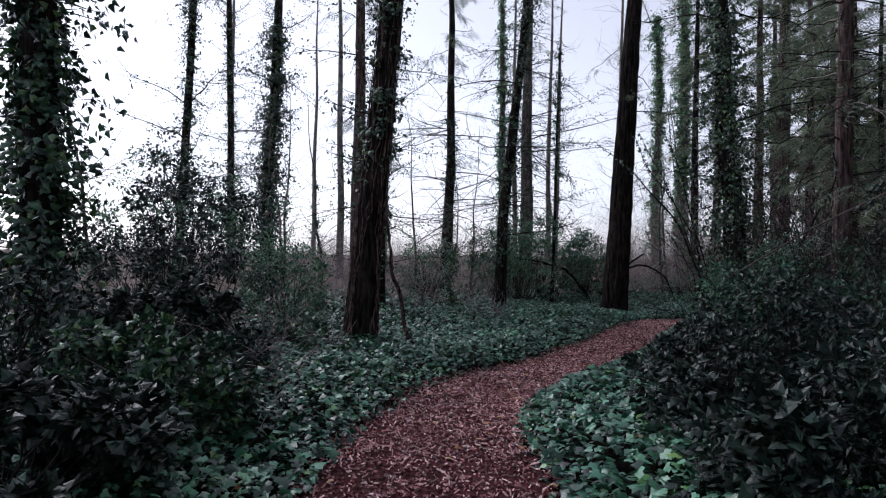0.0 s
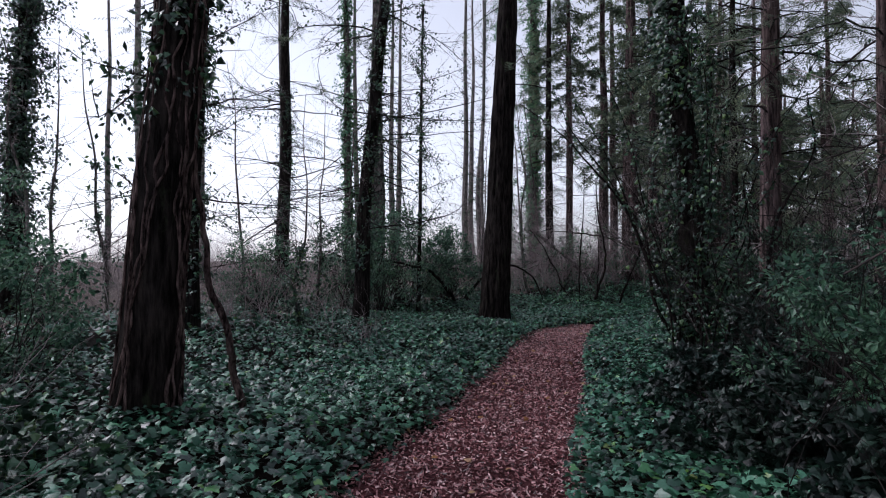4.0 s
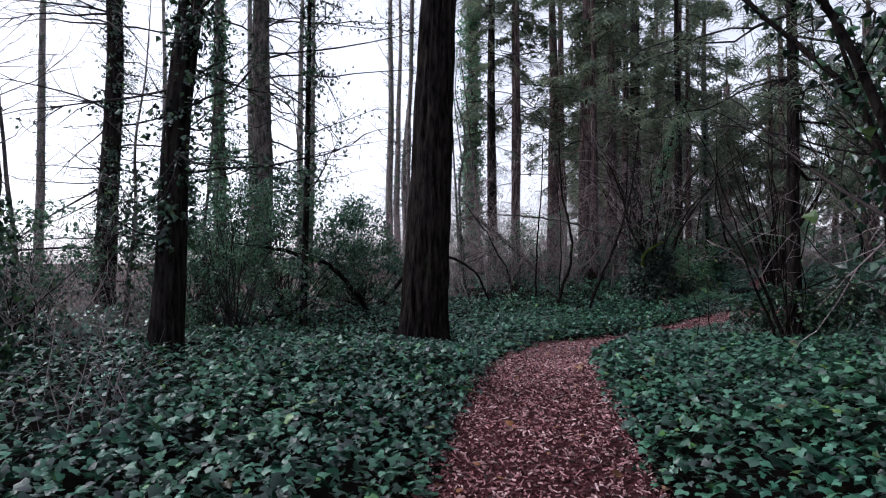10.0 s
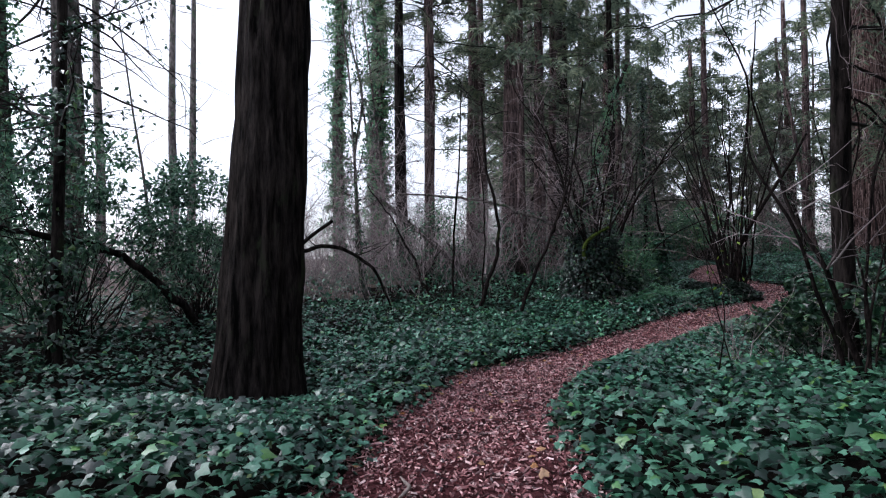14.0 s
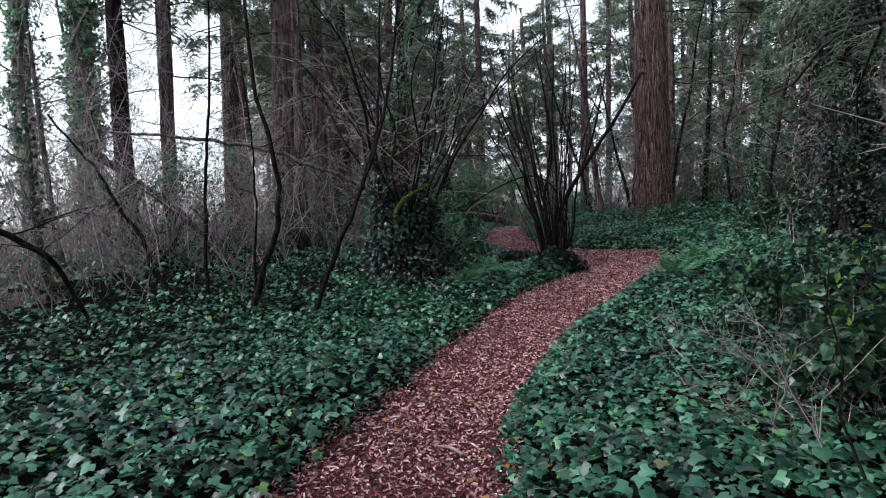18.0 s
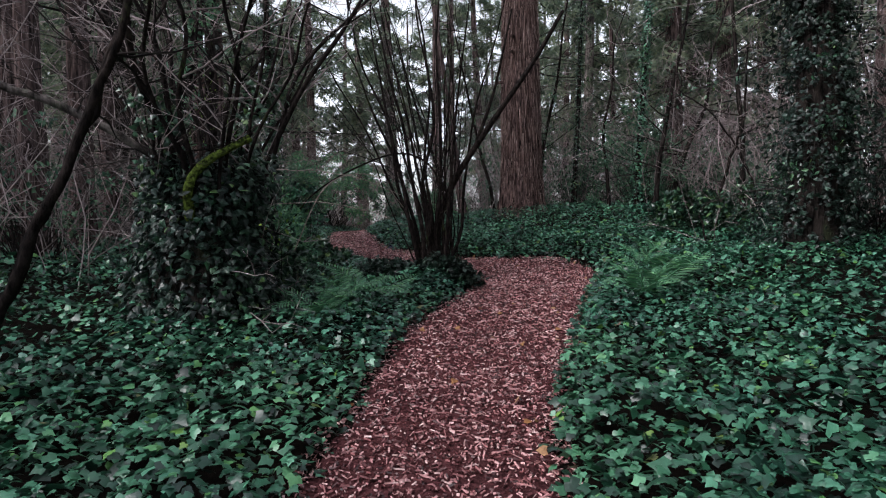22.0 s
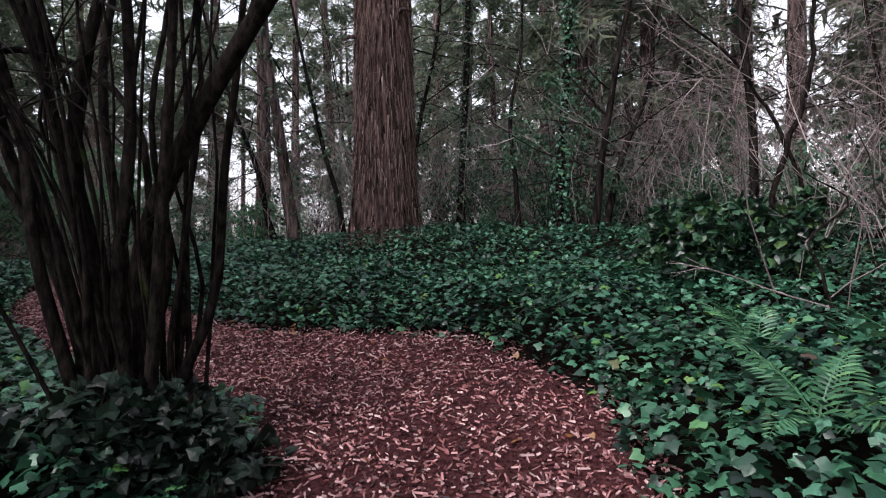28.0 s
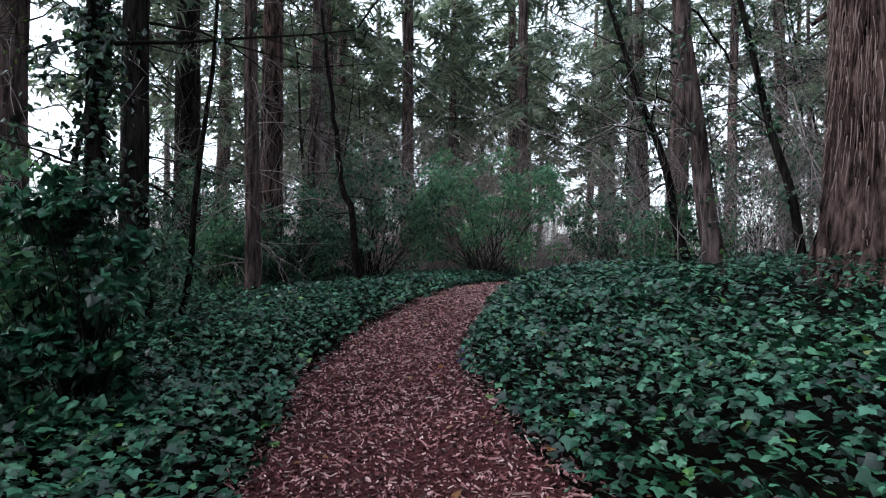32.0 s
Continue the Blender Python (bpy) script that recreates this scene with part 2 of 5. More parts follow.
def join(*pieces):
    """Several (verts, faces) of one corner count as one."""
    vs, fs, n = [], [], 0
    for v, f in pieces:
        vs.append(v)
        fs.append(f + n)
        n += len(v)
    return np.concatenate(vs), np.concatenate(fs)


def spline(pts, n):
    """n points along a smooth line through pts (any columns)."""
    p = np.asarray(pts, float)
    if len(p) == 2:
        s = np.linspace(0, 1, n)[:, None]
        return p[0] * (1 - s) + p[1] * s
    q = np.concatenate([[2 * p[0] - p[1]], p, [2 * p[-1] - p[-2]]])
    d = np.r_[0, np.cumsum(np.linalg.norm(np.diff(p[:, :3], axis=0), axis=1))]
    s = np.interp(np.linspace(0, d[-1], n), d, np.arange(len(p)))
    k = np.minimum(s.astype(int), len(p) - 2)
    f = (s - k)[:, None]
    a, b, c, e = q[k], q[k + 1], q[k + 2], q[k + 3]
    return 0.5 * (2 * b + (c - a) * f + (2 * a - 5 * b + 4 * c - e) * f**2 + (3 * b - a - 3 * c + e) * f**3)


def tube(line, radii, sides=8, amp=0.0, fine=6.0, along=0.8, seed=0.0, lumps=0.0):
    """A tapered tube with its ends closed; amp: depth of bark furrows as a share of the radius."""
    line, radii = np.asarray(line, float), np.asarray(radii, float)
    n = len(line)
    t = norm(np.gradient(line, axis=0))
    ref = np.where(np.abs(t[:, 2:]) > 0.9, [[1.0, 0, 0]], [[0, 0, 1.0]])
    if abs(t[0, 2]) > 0.6:
        ref = np.tile([[0.0, 1.0, 0.0]], (n, 1))
    u = norm(np.cross(ref, t))
    w = np.cross(t, u)
    a = np.linspace(0, 2 * np.pi, sides, endpoint=False)
    ring = np.cos(a)[None, :, None] * u[:, None] + np.sin(a)[None, :, None] * w[:, None]
    r = np.repeat(radii[:, None], sides, 1)
    if amp or lumps:
        d = np.r_[0, np.cumsum(np.linalg.norm(np.diff(line, axis=0), axis=1))]
        base = np.stack([np.tile(np.cos(a), (n, 1)), np.tile(np.sin(a), (n, 1)), np.repeat(d[:, None], sides, 1)], -1)
        if amp:
            q = base * [fine, fine, along]
            f = 1 - 2 * np.abs(vnoise(q.reshape(-1, 3), seed) - 0.5)
            g = vnoise((q * [2.3, 2.3, 1.9]).reshape(-1, 3), seed + 3)
            r = r * (1 + amp * (0.7 * f + 0.5 * g - 0.7).reshape(n, sides))
        if lumps:
            r = r * (1 + lumps * (vnoise((base * [1.3, 1.3, 0.9]).reshape(-1, 3), seed + 5).reshape(n, sides) - 0.5))
    v = (line[:, None] + ring * r[..., None]).reshape(-1, 3)
    i, j = np.meshgrid(np.arange(n - 1), np.arange(sides), indexing="ij")
    j2 = (j + 1) % sides
    f = np.stack([i * sides + j, i * sides + j2, (i + 1) * sides + j2, (i + 1) * sides + j], -1).reshape(-1, 4)
    v = np.concatenate([v, line[:1], line[-1:]])
    c0, c1, k = len(v) - 2, len(v) - 1, np.arange(sides)
    k2 = (k + 1) % sides
    f = np.concatenate([f, np.stack([np.full(sides, c0), k2, k, k], -1)[:, [0, 1, 2, 2]], np.stack([np.full(sides, c1), (n - 1) * sides + k, (n - 1) * sides + k2, (n - 1) * sides + k2], -1)])
    return v, f


def tidy(f):
    """Quads, and the triangles among them (last corner repeated) apart."""
    t = f[:, 2] == f[:, 3]
    return [f[~t], f[t][:, :3]]


def twigs(start, way, length, radius, bend, steps=4, tip=0.25, kink=0.03):
    """Many thin three-sided stems at once: start, way and bend (n, 3), length and radius (n,)."""
    n = len(start)
    s = np.linspace(0, 1, steps)
    line = start[:, None] + way[:, None] * (length[:, None] * s)[..., None] + bend[:, None] * (s**2)[None, :, None]
    if steps > 2 and kink:
        off = np.cumsum(rng.normal(0, kink, (n, steps, 3)), 1) * length[:, None, None]
        line = line + off - off[:, :1]
    t = norm(way + bend * 0.5)
    u = norm(np.cross(t, np.array([0.31, 0.2, 0.93])))
    w = np.cross(t, u)
    a = np.array([0.0, 2.094, 4.189])
    ring = np.cos(a)[None, :, None] * u[:, None] + np.sin(a)[None, :, None] * w[:, None]
    r = radius[:, None] * (1 - (1 - tip) * s)
    v = (line[:, :, None] + ring[:, None] * r[..., None, None]).reshape(-1, 3)
    i, j = np.meshgrid(np.arange(steps - 1), np.arange(3), indexing="ij")
    f = np.stack([i * 3 + j, i * 3 + (j + 1) % 3, (i + 1) * 3 + (j + 1) % 3, (i + 1) * 3 + j], -1).reshape(-1, 4)
    f = (f[None] + (np.arange(n) * steps * 3)[:, None, None]).reshape(-1, 4)
    return v, f, line


def scatter(shape, loc, ahead, normal, size):
    """Copies of a small shape: its y runs ahead, its z along the normal."""
    tv, tf = shape
    y = norm(ahead)
    x = norm(np.cross(y, normal))
    z = np.cross(x, y)
    size = np.asarray(size, float).reshape(len(loc), -1)
    q = tv[None] * (size[:, None] if size.shape[1] == 3 else size[:, :, None])
    v = loc[:, None] + q[..., :1] * x[:, None] + q[..., 1:2] * y[:, None] + q[..., 2:] * z[:, None]
    f = (tf[None] + (np.arange(len(loc)) * len(tv))[:, None, None]).reshape(-1, tf.shape[1])
    return v.reshape(-1, 3), f


def fan(outline, centre):
    v = np.array([centre] + outline, float)
    n = len(outline)
    return v, np.array([(0, 1 + k, 1 + (k + 1) % n) for k in range(n)])


IVY_SHAPE = fan([(0, 0, 0.0), (0.36, -0.14, -0.04), (0.48, 0.26, -0.07), (0.0, 0.88, -0.1), (-0.48, 0.26, -0.07), (-0.36, -0.14, -0.04)], (0, 0.24, 0.045))
LOBED_SHAPE = fan([(0, 0.02, 0.0), (0.24, -0.16, -0.03), (0.4, -0.02, -0.05), (0.55, 0.26, -0.09), (0.3, 0.4, -0.02), (0.0, 0.88, -0.1), (-0.3, 0.4, -0.02), (-0.55, 0.26, -0.09), (-0.4, -0.02, -0.05), (-0.24, -0.16, -0.03)], (0, 0.22, 0.035))
PLAIN_SHAPE = (np.array([(0, 0, 0), (0.45, 0.2, 0.0), (0, 0.95, -0.1), (-0.45, 0.2, 0.0), (0, 0.3, 0.07)], float), np.array([(0, 1, 4), (1, 2, 4), (2, 3, 4), (3, 0, 4)]))
OVAL_SHAPE = (np.array([(0, 0, 0), (0.27, 0.48, 0.07), (0, 1, -0.06), (-0.27, 0.48, 0.07)], float), np.array([(0, 1, 2), (0, 2, 3)]))


def make_spray():
    v, f = [], []
    for k in range(3):
        y = 0.02 + k * 0.28
        for s in (-1, 1):
            w = 0.42 * (1 - 0.7 * (k / 4) ** 1.3)
            n = len(v)
            v += [(0, y, 0), (s * w, y + 0.3, -0.06 - 0.1 * w), (0, y + 0.16, 0)]
            f.append((n, n + 1, n + 2) if s > 0 else (n, n + 2, n + 1))
    v += [(-0.035, 0.1, 0), (0.035, 0.1, 0), (0, 1.08, -0.05)]
    f.append((len(v) - 3, len(v) - 2, len(v) - 1))
    return np.array(v, float), np.array(f)


def make_fine_spray():
    v, f = [], []
    for k in range(6):
        y = 0.04 + k * 0.15
        for s in (-1, 1):
            w = 0.3 * (1 - 0.8 * (k / 6) ** 1.6)
            n = len(v)
            v += [(0, y, 0), (s * w, y + 0.13, -0.05 - 0.12 * w), (0, y + 0.045, 0)]
            f.append((n, n + 1, n + 2) if s > 0 else (n, n + 2, n + 1))
    v += [(-0.012, 0, 0), (0.012, 0, 0), (0, 1.05, -0.05)]
    f.append((len(v) - 3, len(v) - 2, len(v) - 1))
    return np.array(v, float), np.array(f)


FINE_SPRAY = make_fine_spray()
SPRAY_SHAPE = make_spray()


def part(name, me, parent=None, label=""):
    ob = new(name, me)
    if parent is not None:
        ob.parent = parent
    return tagged(ob, label)


def stuff(name, me, parent, label=""):
    """A part of countless small pieces."""
    return tagged(part(name, me, parent, label), kind="stuff")


def thing(name, label, category, at=(0, 0, 0), group="", kind=""):
    ob = new(name)
    ob.empty_display_size = 0.1
    return tagged(ob, label, category, group, kind)


# ---- the lie of the land ----
HILLS = [(0.0, 0.0, 0.08), (0.0, 5.0, 0.08), (1.0, 9.0, -0.09), (3.0, 12.5, -0.73), (5.0, 16.0, -0.04), (7.5, 19.0, 0.22), (11.0, 21.3, -0.56), (15.0, 22.6, -0.66), (19.0, 22.9, -0.14), (22.0, 24.0, -0.19), (25.0, 27.0, -0.88), (30.2, 31.2, 0.37), (30.3, 25.0, 0.77), (6.0, 19.6, 0.01), (16.2, 26.0, 0.32), (18.0, 31.5, 0.33), (1.5, 20.0, 0.04), (0.8, 26.0, -0.29), (30.0, 21.0, 0.61), (20.0, 20.5, 0.43), (6.6, 14.0, 0.23), (-1.5, 12.0, 0.22), (12.0, 25.2, 0.01)]
LEFT = [(-0.95, -6), (-0.9, 0), (-0.8, 4), (-0.68, 5.9), (-0.2, 7.9), (0.5, 9.6), (1.55, 11.2), (2.6, 12.9), (3.5, 14.2), (4.75, 16.1), (6.4, 18.4), (7.9, 20.1), (9.2, 21.2), (10.5, 21.9), (12.2, 22.6), (14.5, 23.35), (17.5, 24.0), (20.0, 24.15), (21.6, 24.5), (22.4, 25.5), (23.0, 26.9), (24.1, 28.3), (25.8, 30.1), (29.4, 32.1), (33, 33.6), (37, 34.2)]
RIGHT = [(0.9, -6), (0.88, 0), (0.8, 4), (0.85, 6), (1.2, 7.3), (1.9, 8.6), (2.9, 10.3), (4.2, 12.3), (5.5, 14.6), (7.2, 17.2), (8.1, 18.4), (9.5, 19.6), (11.2, 20.75), (13.0, 21.4), (15.3, 21.95), (17.5, 22.1), (19.9, 22.2), (22.0, 22.25), (23.3, 22.95), (23.95, 23.7), (24.35, 25), (24.7, 26), (25.4, 27.1), (26.4, 28.5), (27.9, 29.6), (30, 31), (33.6, 32.3), (37, 32.8)]


def level(x, y):
    x, y = np.broadcast_arrays(np.asarray(x, float), np.asarray(y, float))
    z = np.full(x.shape, -0.1)
    for hx, hy, h in HILLS:
        z = z + h * np.exp(-((x - hx) ** 2 + (y - hy) ** 2) / 50.0)
    return z - 0.2 * np.exp(-((x - 5.7) ** 2 + (y - 21.0) ** 2) / 2.6)


EDGE_L, EDGE_R = spline([(*p, 0) for p in LEFT], 420)[:, :2], spline([(*p, 0) for p in RIGHT], 420)[:, :2]


def beside(x, y):
    """Distance outside the path's edge (below 0: on the path), and the side: 1 left, -1 right."""
    x, y = np.asarray(x, float).ravel(), np.asarray(y, float).ravel()
    out, side = np.empty(len(x)), np.empty(len(x))
    for a in range(0, len(x), 20000):
        p = np.stack([x[a : a + 20000], y[a : a + 20000]], 1)
        best = []
        for edge, sign in ((EDGE_L, 1), (EDGE_R, -1)):
            d2 = (p[:, :1] - edge[None, ::2, 0]) ** 2 + (p[:, 1:] - edge[None, ::2, 1]) ** 2
            k = d2.argmin(1) * 2
            t = norm(edge[np.minimum(k + 1, 419)] - edge[np.maximum(k - 1, 0)])
            off = p - edge[k]
            best.append((np.sqrt(d2.min(1)), sign * (t[:, 0] * off[:, 1] - t[:, 1] * off[:, 0])))
        (dl, sl), (dr, sr) = best
        inside = (sl < 0) & (sr < 0)
        near_left = dl < dr
        d = np.where(near_left, dl, dr)
        out[a : a + 20000] = np.where(inside, -d, d)
        side[a : a + 20000] = np.where(near_left, 1, -1)
    return out, side


def terrain(x, y):
    """The soil's height with its small unevenness."""
    z = level(x, y)
    return z + 0.1 * (flat_noise(x, y, 0.45, 1) - 0.5) + 0.05 * (flat_noise(x, y, 1.7, 2) - 0.5)


def soil_z(x, y):
    x, y = np.atleast_1d(np.asarray(x, float)), np.atleast_1d(np.asarray(y, float))
    d, _ = beside(x, y)
    rise = np.clip(d / 0.5, 0, 1)
    return level(x, y) + (terrain(x, y) - level(x, y) + 0.07) * rise - 0.03 * (d < 0)


def at(x, y, dz=0.0):
    return Vector((x, y, float(soil_z(x, y)[0]) + dz))


xs = np.concatenate([-np.geomspace(400, 14.5, 26), np.arange(-14, 46, 0.42), np.geomspace(46.5, 430, 26)])
ys = np.concatenate([-np.geomspace(400, 8.5, 26), np.arange(-8, 50, 0.42), np.geomspace(50.5, 430, 26)])
gx, gy = np.meshgrid(xs, ys, indexing="ij")
gz = soil_z(gx.ravel(), gy.ravel())
ii, jj = np.meshgrid(np.arange(len(xs) - 1), np.arange(len(ys) - 1), indexing="ij")
k = (ii * len(ys) + jj).ravel()
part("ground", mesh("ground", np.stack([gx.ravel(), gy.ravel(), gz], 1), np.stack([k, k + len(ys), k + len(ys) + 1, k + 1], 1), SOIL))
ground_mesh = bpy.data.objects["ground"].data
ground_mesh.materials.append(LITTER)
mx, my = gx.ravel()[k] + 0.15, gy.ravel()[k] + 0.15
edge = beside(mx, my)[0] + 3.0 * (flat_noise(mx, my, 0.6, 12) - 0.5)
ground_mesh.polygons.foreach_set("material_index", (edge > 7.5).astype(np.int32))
tagged(bpy.data.objects["ground"], "woodland soil and leaf litter, coloured near-black for shade between ivy leaves", "ground", kind="structure")

# The mulched path: a sheet between its two edges, worn lower in the middle.
cols = 25
s = np.linspace(0, 1, cols)
wob_l = 0.12 * (flat_noise(EDGE_L[:, 0], EDGE_L[:, 1], 1.6, 4) - 0.5)
wob_r = 0.12 * (flat_noise(EDGE_R[:, 0], EDGE_R[:, 1], 1.6, 5) - 0.5)
across = norm(EDGE_R - EDGE_L)
el, er = EDGE_L + across * (wob_l - 0.1)[:, None], EDGE_R + across * (wob_r + 0.1)[:, None]
px = el[:, None] * (1 - s)[None, :, None] + er[:, None] * s[None, :, None]
pz = level(px[..., 0], px[..., 1]) - 0.02 * np.sin(np.pi * s)[None] + 0.035 * (flat_noise(px[..., 0], px[..., 1], 2.1, 6) - 0.3) + 0.012 * (flat_noise(px[..., 0], px[..., 1], 14, 8) - 0.5)
pz[:, 0] -= 0.08
pz[:, -1] -= 0.08
ii, jj = np.meshgrid(np.arange(419), np.arange(cols - 1), indexing="ij")
k = (ii * cols + jj).ravel()
path = part("path", mesh("path", np.concatenate([px, pz[..., None]], -1).reshape(-1, 3), np.stack([k, k + 1, k + cols + 1, k + cols], 1), MULCH))
tagged(path, "winding woodland path covered in reddish-brown bark mulch", "path", kind="structure")


def path_point(n, gen, lo=0.0, hi=1.0, stretch=(40, 400)):
    a = gen.uniform(stretch[0], stretch[1], n)
    b = gen.uniform(lo, hi, n)
    i = np.minimum(a.astype(int), 418)
    fr = (a - i)[:, None]
    p = (el[i] * (1 - fr) + el[i + 1] * fr) * (1 - b)[:, None] + (er[i] * (1 - fr) + er[i + 1] * fr) * b[:, None]
    z = level(p[:, 0], p[:, 1]) - 0.02 * np.sin(np.pi * b) + 0.035 * (flat_noise(p[:, 0], p[:, 1], 2.1, 6) - 0.3) + 0.012 * (flat_noise(p[:, 0], p[:, 1], 14, 8) - 0.5)
    return np.c_[p, z]


CHIP_SHAPE = (np.array([(-0.5, -0.5, 0), (0.5, -0.36, 0), (0.4, 0.5, 0), (-0.42, 0.4, 0), (0.05, -0.4, 0.5), (-0.05, 0.42, 0.42)], float), np.array([(0, 4, 5, 3), (4, 1, 2, 5)]))
g = np.random.default_rng(11)
n = 100000
loc = path_point(n, g, -0.04, 1.04, (30, 405))
ang = g.uniform(0, 2 * np.pi, n)
tilt = g.normal(0, 0.75, (n, 2))
size = np.stack([g.uniform(0.005, 0.016, n), g.gamma(2.2, 0.013, n) + 0.01, g.uniform(0.01, 0.03, n)], 1)
v, f = scatter(CHIP_SHAPE, loc + [0, 0, 0.008], np.stack([np.cos(ang), np.sin(ang), tilt[:, 0] * 0.6], 1), np.stack([tilt[:, 0], tilt[:, 1], np.ones(n)], 1), size)
chips = part("bark_mulch", mesh("bark_mulch", v, f, CHIP, False), path)
tagged(chips, "loose reddish-brown shredded bark mulch on the path", kind="stuff")

# ---- the ivy carpet ----


def ivy_carpet(name, side, seed, label):
    g = np.random.default_rng(seed)
    out = []
    for lo, hi, per in ((-0.08, 0.35, 470), (0.35, 2.6, 420), (2.6, 5.0, 230), (5.0, 11.0, 52)):
        n = int(44 * 58 * per)
        while n > 0:
            m = min(n, 600000)
            x, y = g.uniform(-8, 36, m), g.uniform(-4, 48, m)
            n -= m
            # a quick cut by the nearest point of the middle line first
            c = (EDGE_L + EDGE_R)[::6] / 2
            cx, cy = np.meshgrid(np.arange(-10, 50) + 0.5, np.arange(-6, 54) + 0.5, indexing="ij")
            d2 = ((cx[..., None] - c[:, 0]) ** 2 + (cy[..., None] - c[:, 1]) ** 2).min(-1)
            cell = (d2 < (hi + 2.3) ** 2) & (d2 > max(0.0, lo - 0.6) ** 2)
            keep = cell[np.floor(x + 10).astype(int), np.floor(y + 6).astype(int)]
            x, y = x[keep], y[keep]
            d, sd = beside(x, y)
            ok = (d >= lo) & (d < hi) & (sd == side)
            out.append(np.stack([x[ok], y[ok], d[ok]], 1))
    p = np.concatenate(out)
    # bare gaps and thicker mounds
    thick = flat_noise(p[:, 0], p[:, 1], 0.55, 21)
    fine = flat_noise(p[:, 0], p[:, 1], 2.3, 22)
    p, thick, fine = (a[(thick * 0.6 + fine * 0.5) > 0.13] for a in (p, thick, fine))
    n = len(p)
    d = p[:, 2]
    rise = np.clip((d + 0.08) / 0.55, 0, 1) ** 0.7
    top = (0.1 + 0.24 * thick + 0.12 * fine) * rise
    trunk = np.hypot(p[:, 0] - 6.15, p[:, 1] - 20.7)
    top = top * np.clip((trunk - 0.2) / 1.4, 0.15, 1)
    h = 0.02 + top * g.uniform(0.04, 1, n) ** 0.42
    loc = np.c_[p[:, :2], soil_z(p[:, 0], p[:, 1]) + h]
    ang = g.uniform(0, 2 * np.pi, n)
    tip = g.normal(0, 0.46, (n, 2))
    ahead = np.stack([np.cos(ang), np.sin(ang), g.normal(-0.25, 0.3, n)], 1)
    size = np.clip(g.normal(0.063, 0.021, n), 0.03, 0.12) * (1 + 0.6 * (d > 5)) * np.where(h < 0.5 * top, 1.35, 1.0)
    up = np.stack([tip[:, 0], tip[:, 1], np.ones(n)], 1)
    rest = None
    for k, (shape, pick) in enumerate(((LOBED_SHAPE, (d < 1.5) & (h > 0.55 * top)), (IVY_SHAPE, (d >= 1.5) & (d < 3.2) & (h > 0.55 * top)), (PLAIN_SHAPE, (d >= 3.2) | (h <= 0.55 * top)))):
        v, f = scatter(shape, loc[pick], ahead[pick], up[pick], size[pick])
        ob = part(name, mesh(name, v, f, IVY, True), rest)
        if rest is None:
            rest = tagged(ob, label, "ivy", kind="stuff")
        else:
            tagged(ob, kind="stuff")
            ob.name = "deeper_ivy"
    return rest


ivy_carpet("ivy_ground_cover", 1, 31, "glossy dark green ivy carpeting the woodland floor along the mulch path")
ivy_carpet("ivy_ground_cover", -1, 32, "dense green ivy leaves spreading over the ground beside the path")

# ---- kinds of plants ----


def leaves_on(line, radii, n, spread, g, size=(0.05, 0.1), hang=0.6):
    """Climbing ivy leaves round a stem."""
    line, radii = np.asarray(line, float), np.asarray(radii, float)
    s = g.uniform(0, len(line) - 1.001, n)
    i = s.astype(int)
    fr = (s - i)[:, None]
    c = line[i] * (1 - fr) + line[i + 1] * fr
    r = radii[i] * (1 - fr[:, 0]) + radii[i + 1] * fr[:, 0]
    a = g.uniform(0, 2 * np.pi, n)
    clump = vnoise(np.stack([np.cos(a) * 1.5, np.sin(a) * 1.5, c[:, 2] * 1.6], 1), 9)
    out = np.stack([np.cos(a), np.sin(a), g.normal(0, 0.2, n)], 1)
    if spread >= 0.4:
        # tufts on short stalks
        m = max(1, n // 11)
        tuft = g.integers(0, m, n)
        c, r, a, clump = c[tuft], r[tuft], a[tuft], clump[tuft]
        ride = spread * (0.03 + 0.97 * g.uniform(0, 1, m) ** 2)[tuft] * (0.12 + 1.6 * np.clip(clump - 0.3, 0, 1))
        out = np.stack([np.cos(a), np.sin(a), 0.25 * np.sin(tuft * 7.1)], 1)
        mid = c + out * (r + ride)[:, None]
        loc = mid + g.normal(0, 1, (n, 3)) * (0.05 + 0.12 * ride[:, None])
        ahead = out * 0.4 + np.stack([g.normal(0, 0.6, n), g.normal(0, 0.6, n), -hang + g.normal(0, 0.4, n)], 1)
        lv = scatter(PLAIN_SHAPE, loc, ahead, out + g.normal(0, 0.4, (n, 3)) + [0, 0, 0.35], g.uniform(*size, n))
        k = np.unique(tuft, return_index=True)[1]
        stalk = scatter(PLAIN_SHAPE, (c + out * (r * 0.9)[:, None])[k], out[k], g.normal(0, 1, (len(k), 3)), np.stack([np.full(len(k), 0.018), ride[k] + 0.06, np.full(len(k), 0.03)], 1))
        return join(lv, stalk)
    reach = r + spread * g.uniform(0.02, 1, n) ** 1.5 * (0.08 + 2.0 * np.clip(clump - 0.32, 0, 1))
    loc = c + out * reach[:, None]
    ahead = out * 0.55 + np.stack([g.normal(0, 0.5, n), g.normal(0, 0.5, n), -hang + g.normal(0, 0.4, n)], 1)
    return scatter(PLAIN_SHAPE, loc, ahead, out + g.normal(0, 0.4, (n, 3)) + [0, 0, 0.35], g.uniform(*size, n))


def clear_of_path(lines):
    """Which of these lines keep out of the walker's way over the path."""
    p = lines.reshape(-1, 3)
    d = beside(p[:, 0], p[:, 1])[0].reshape(lines.shape[:2])
    low = lines[..., 2] < level(lines[..., 0], lines[..., 1]) + 2.7
    return ~((d < 0.25) & low).any(1)


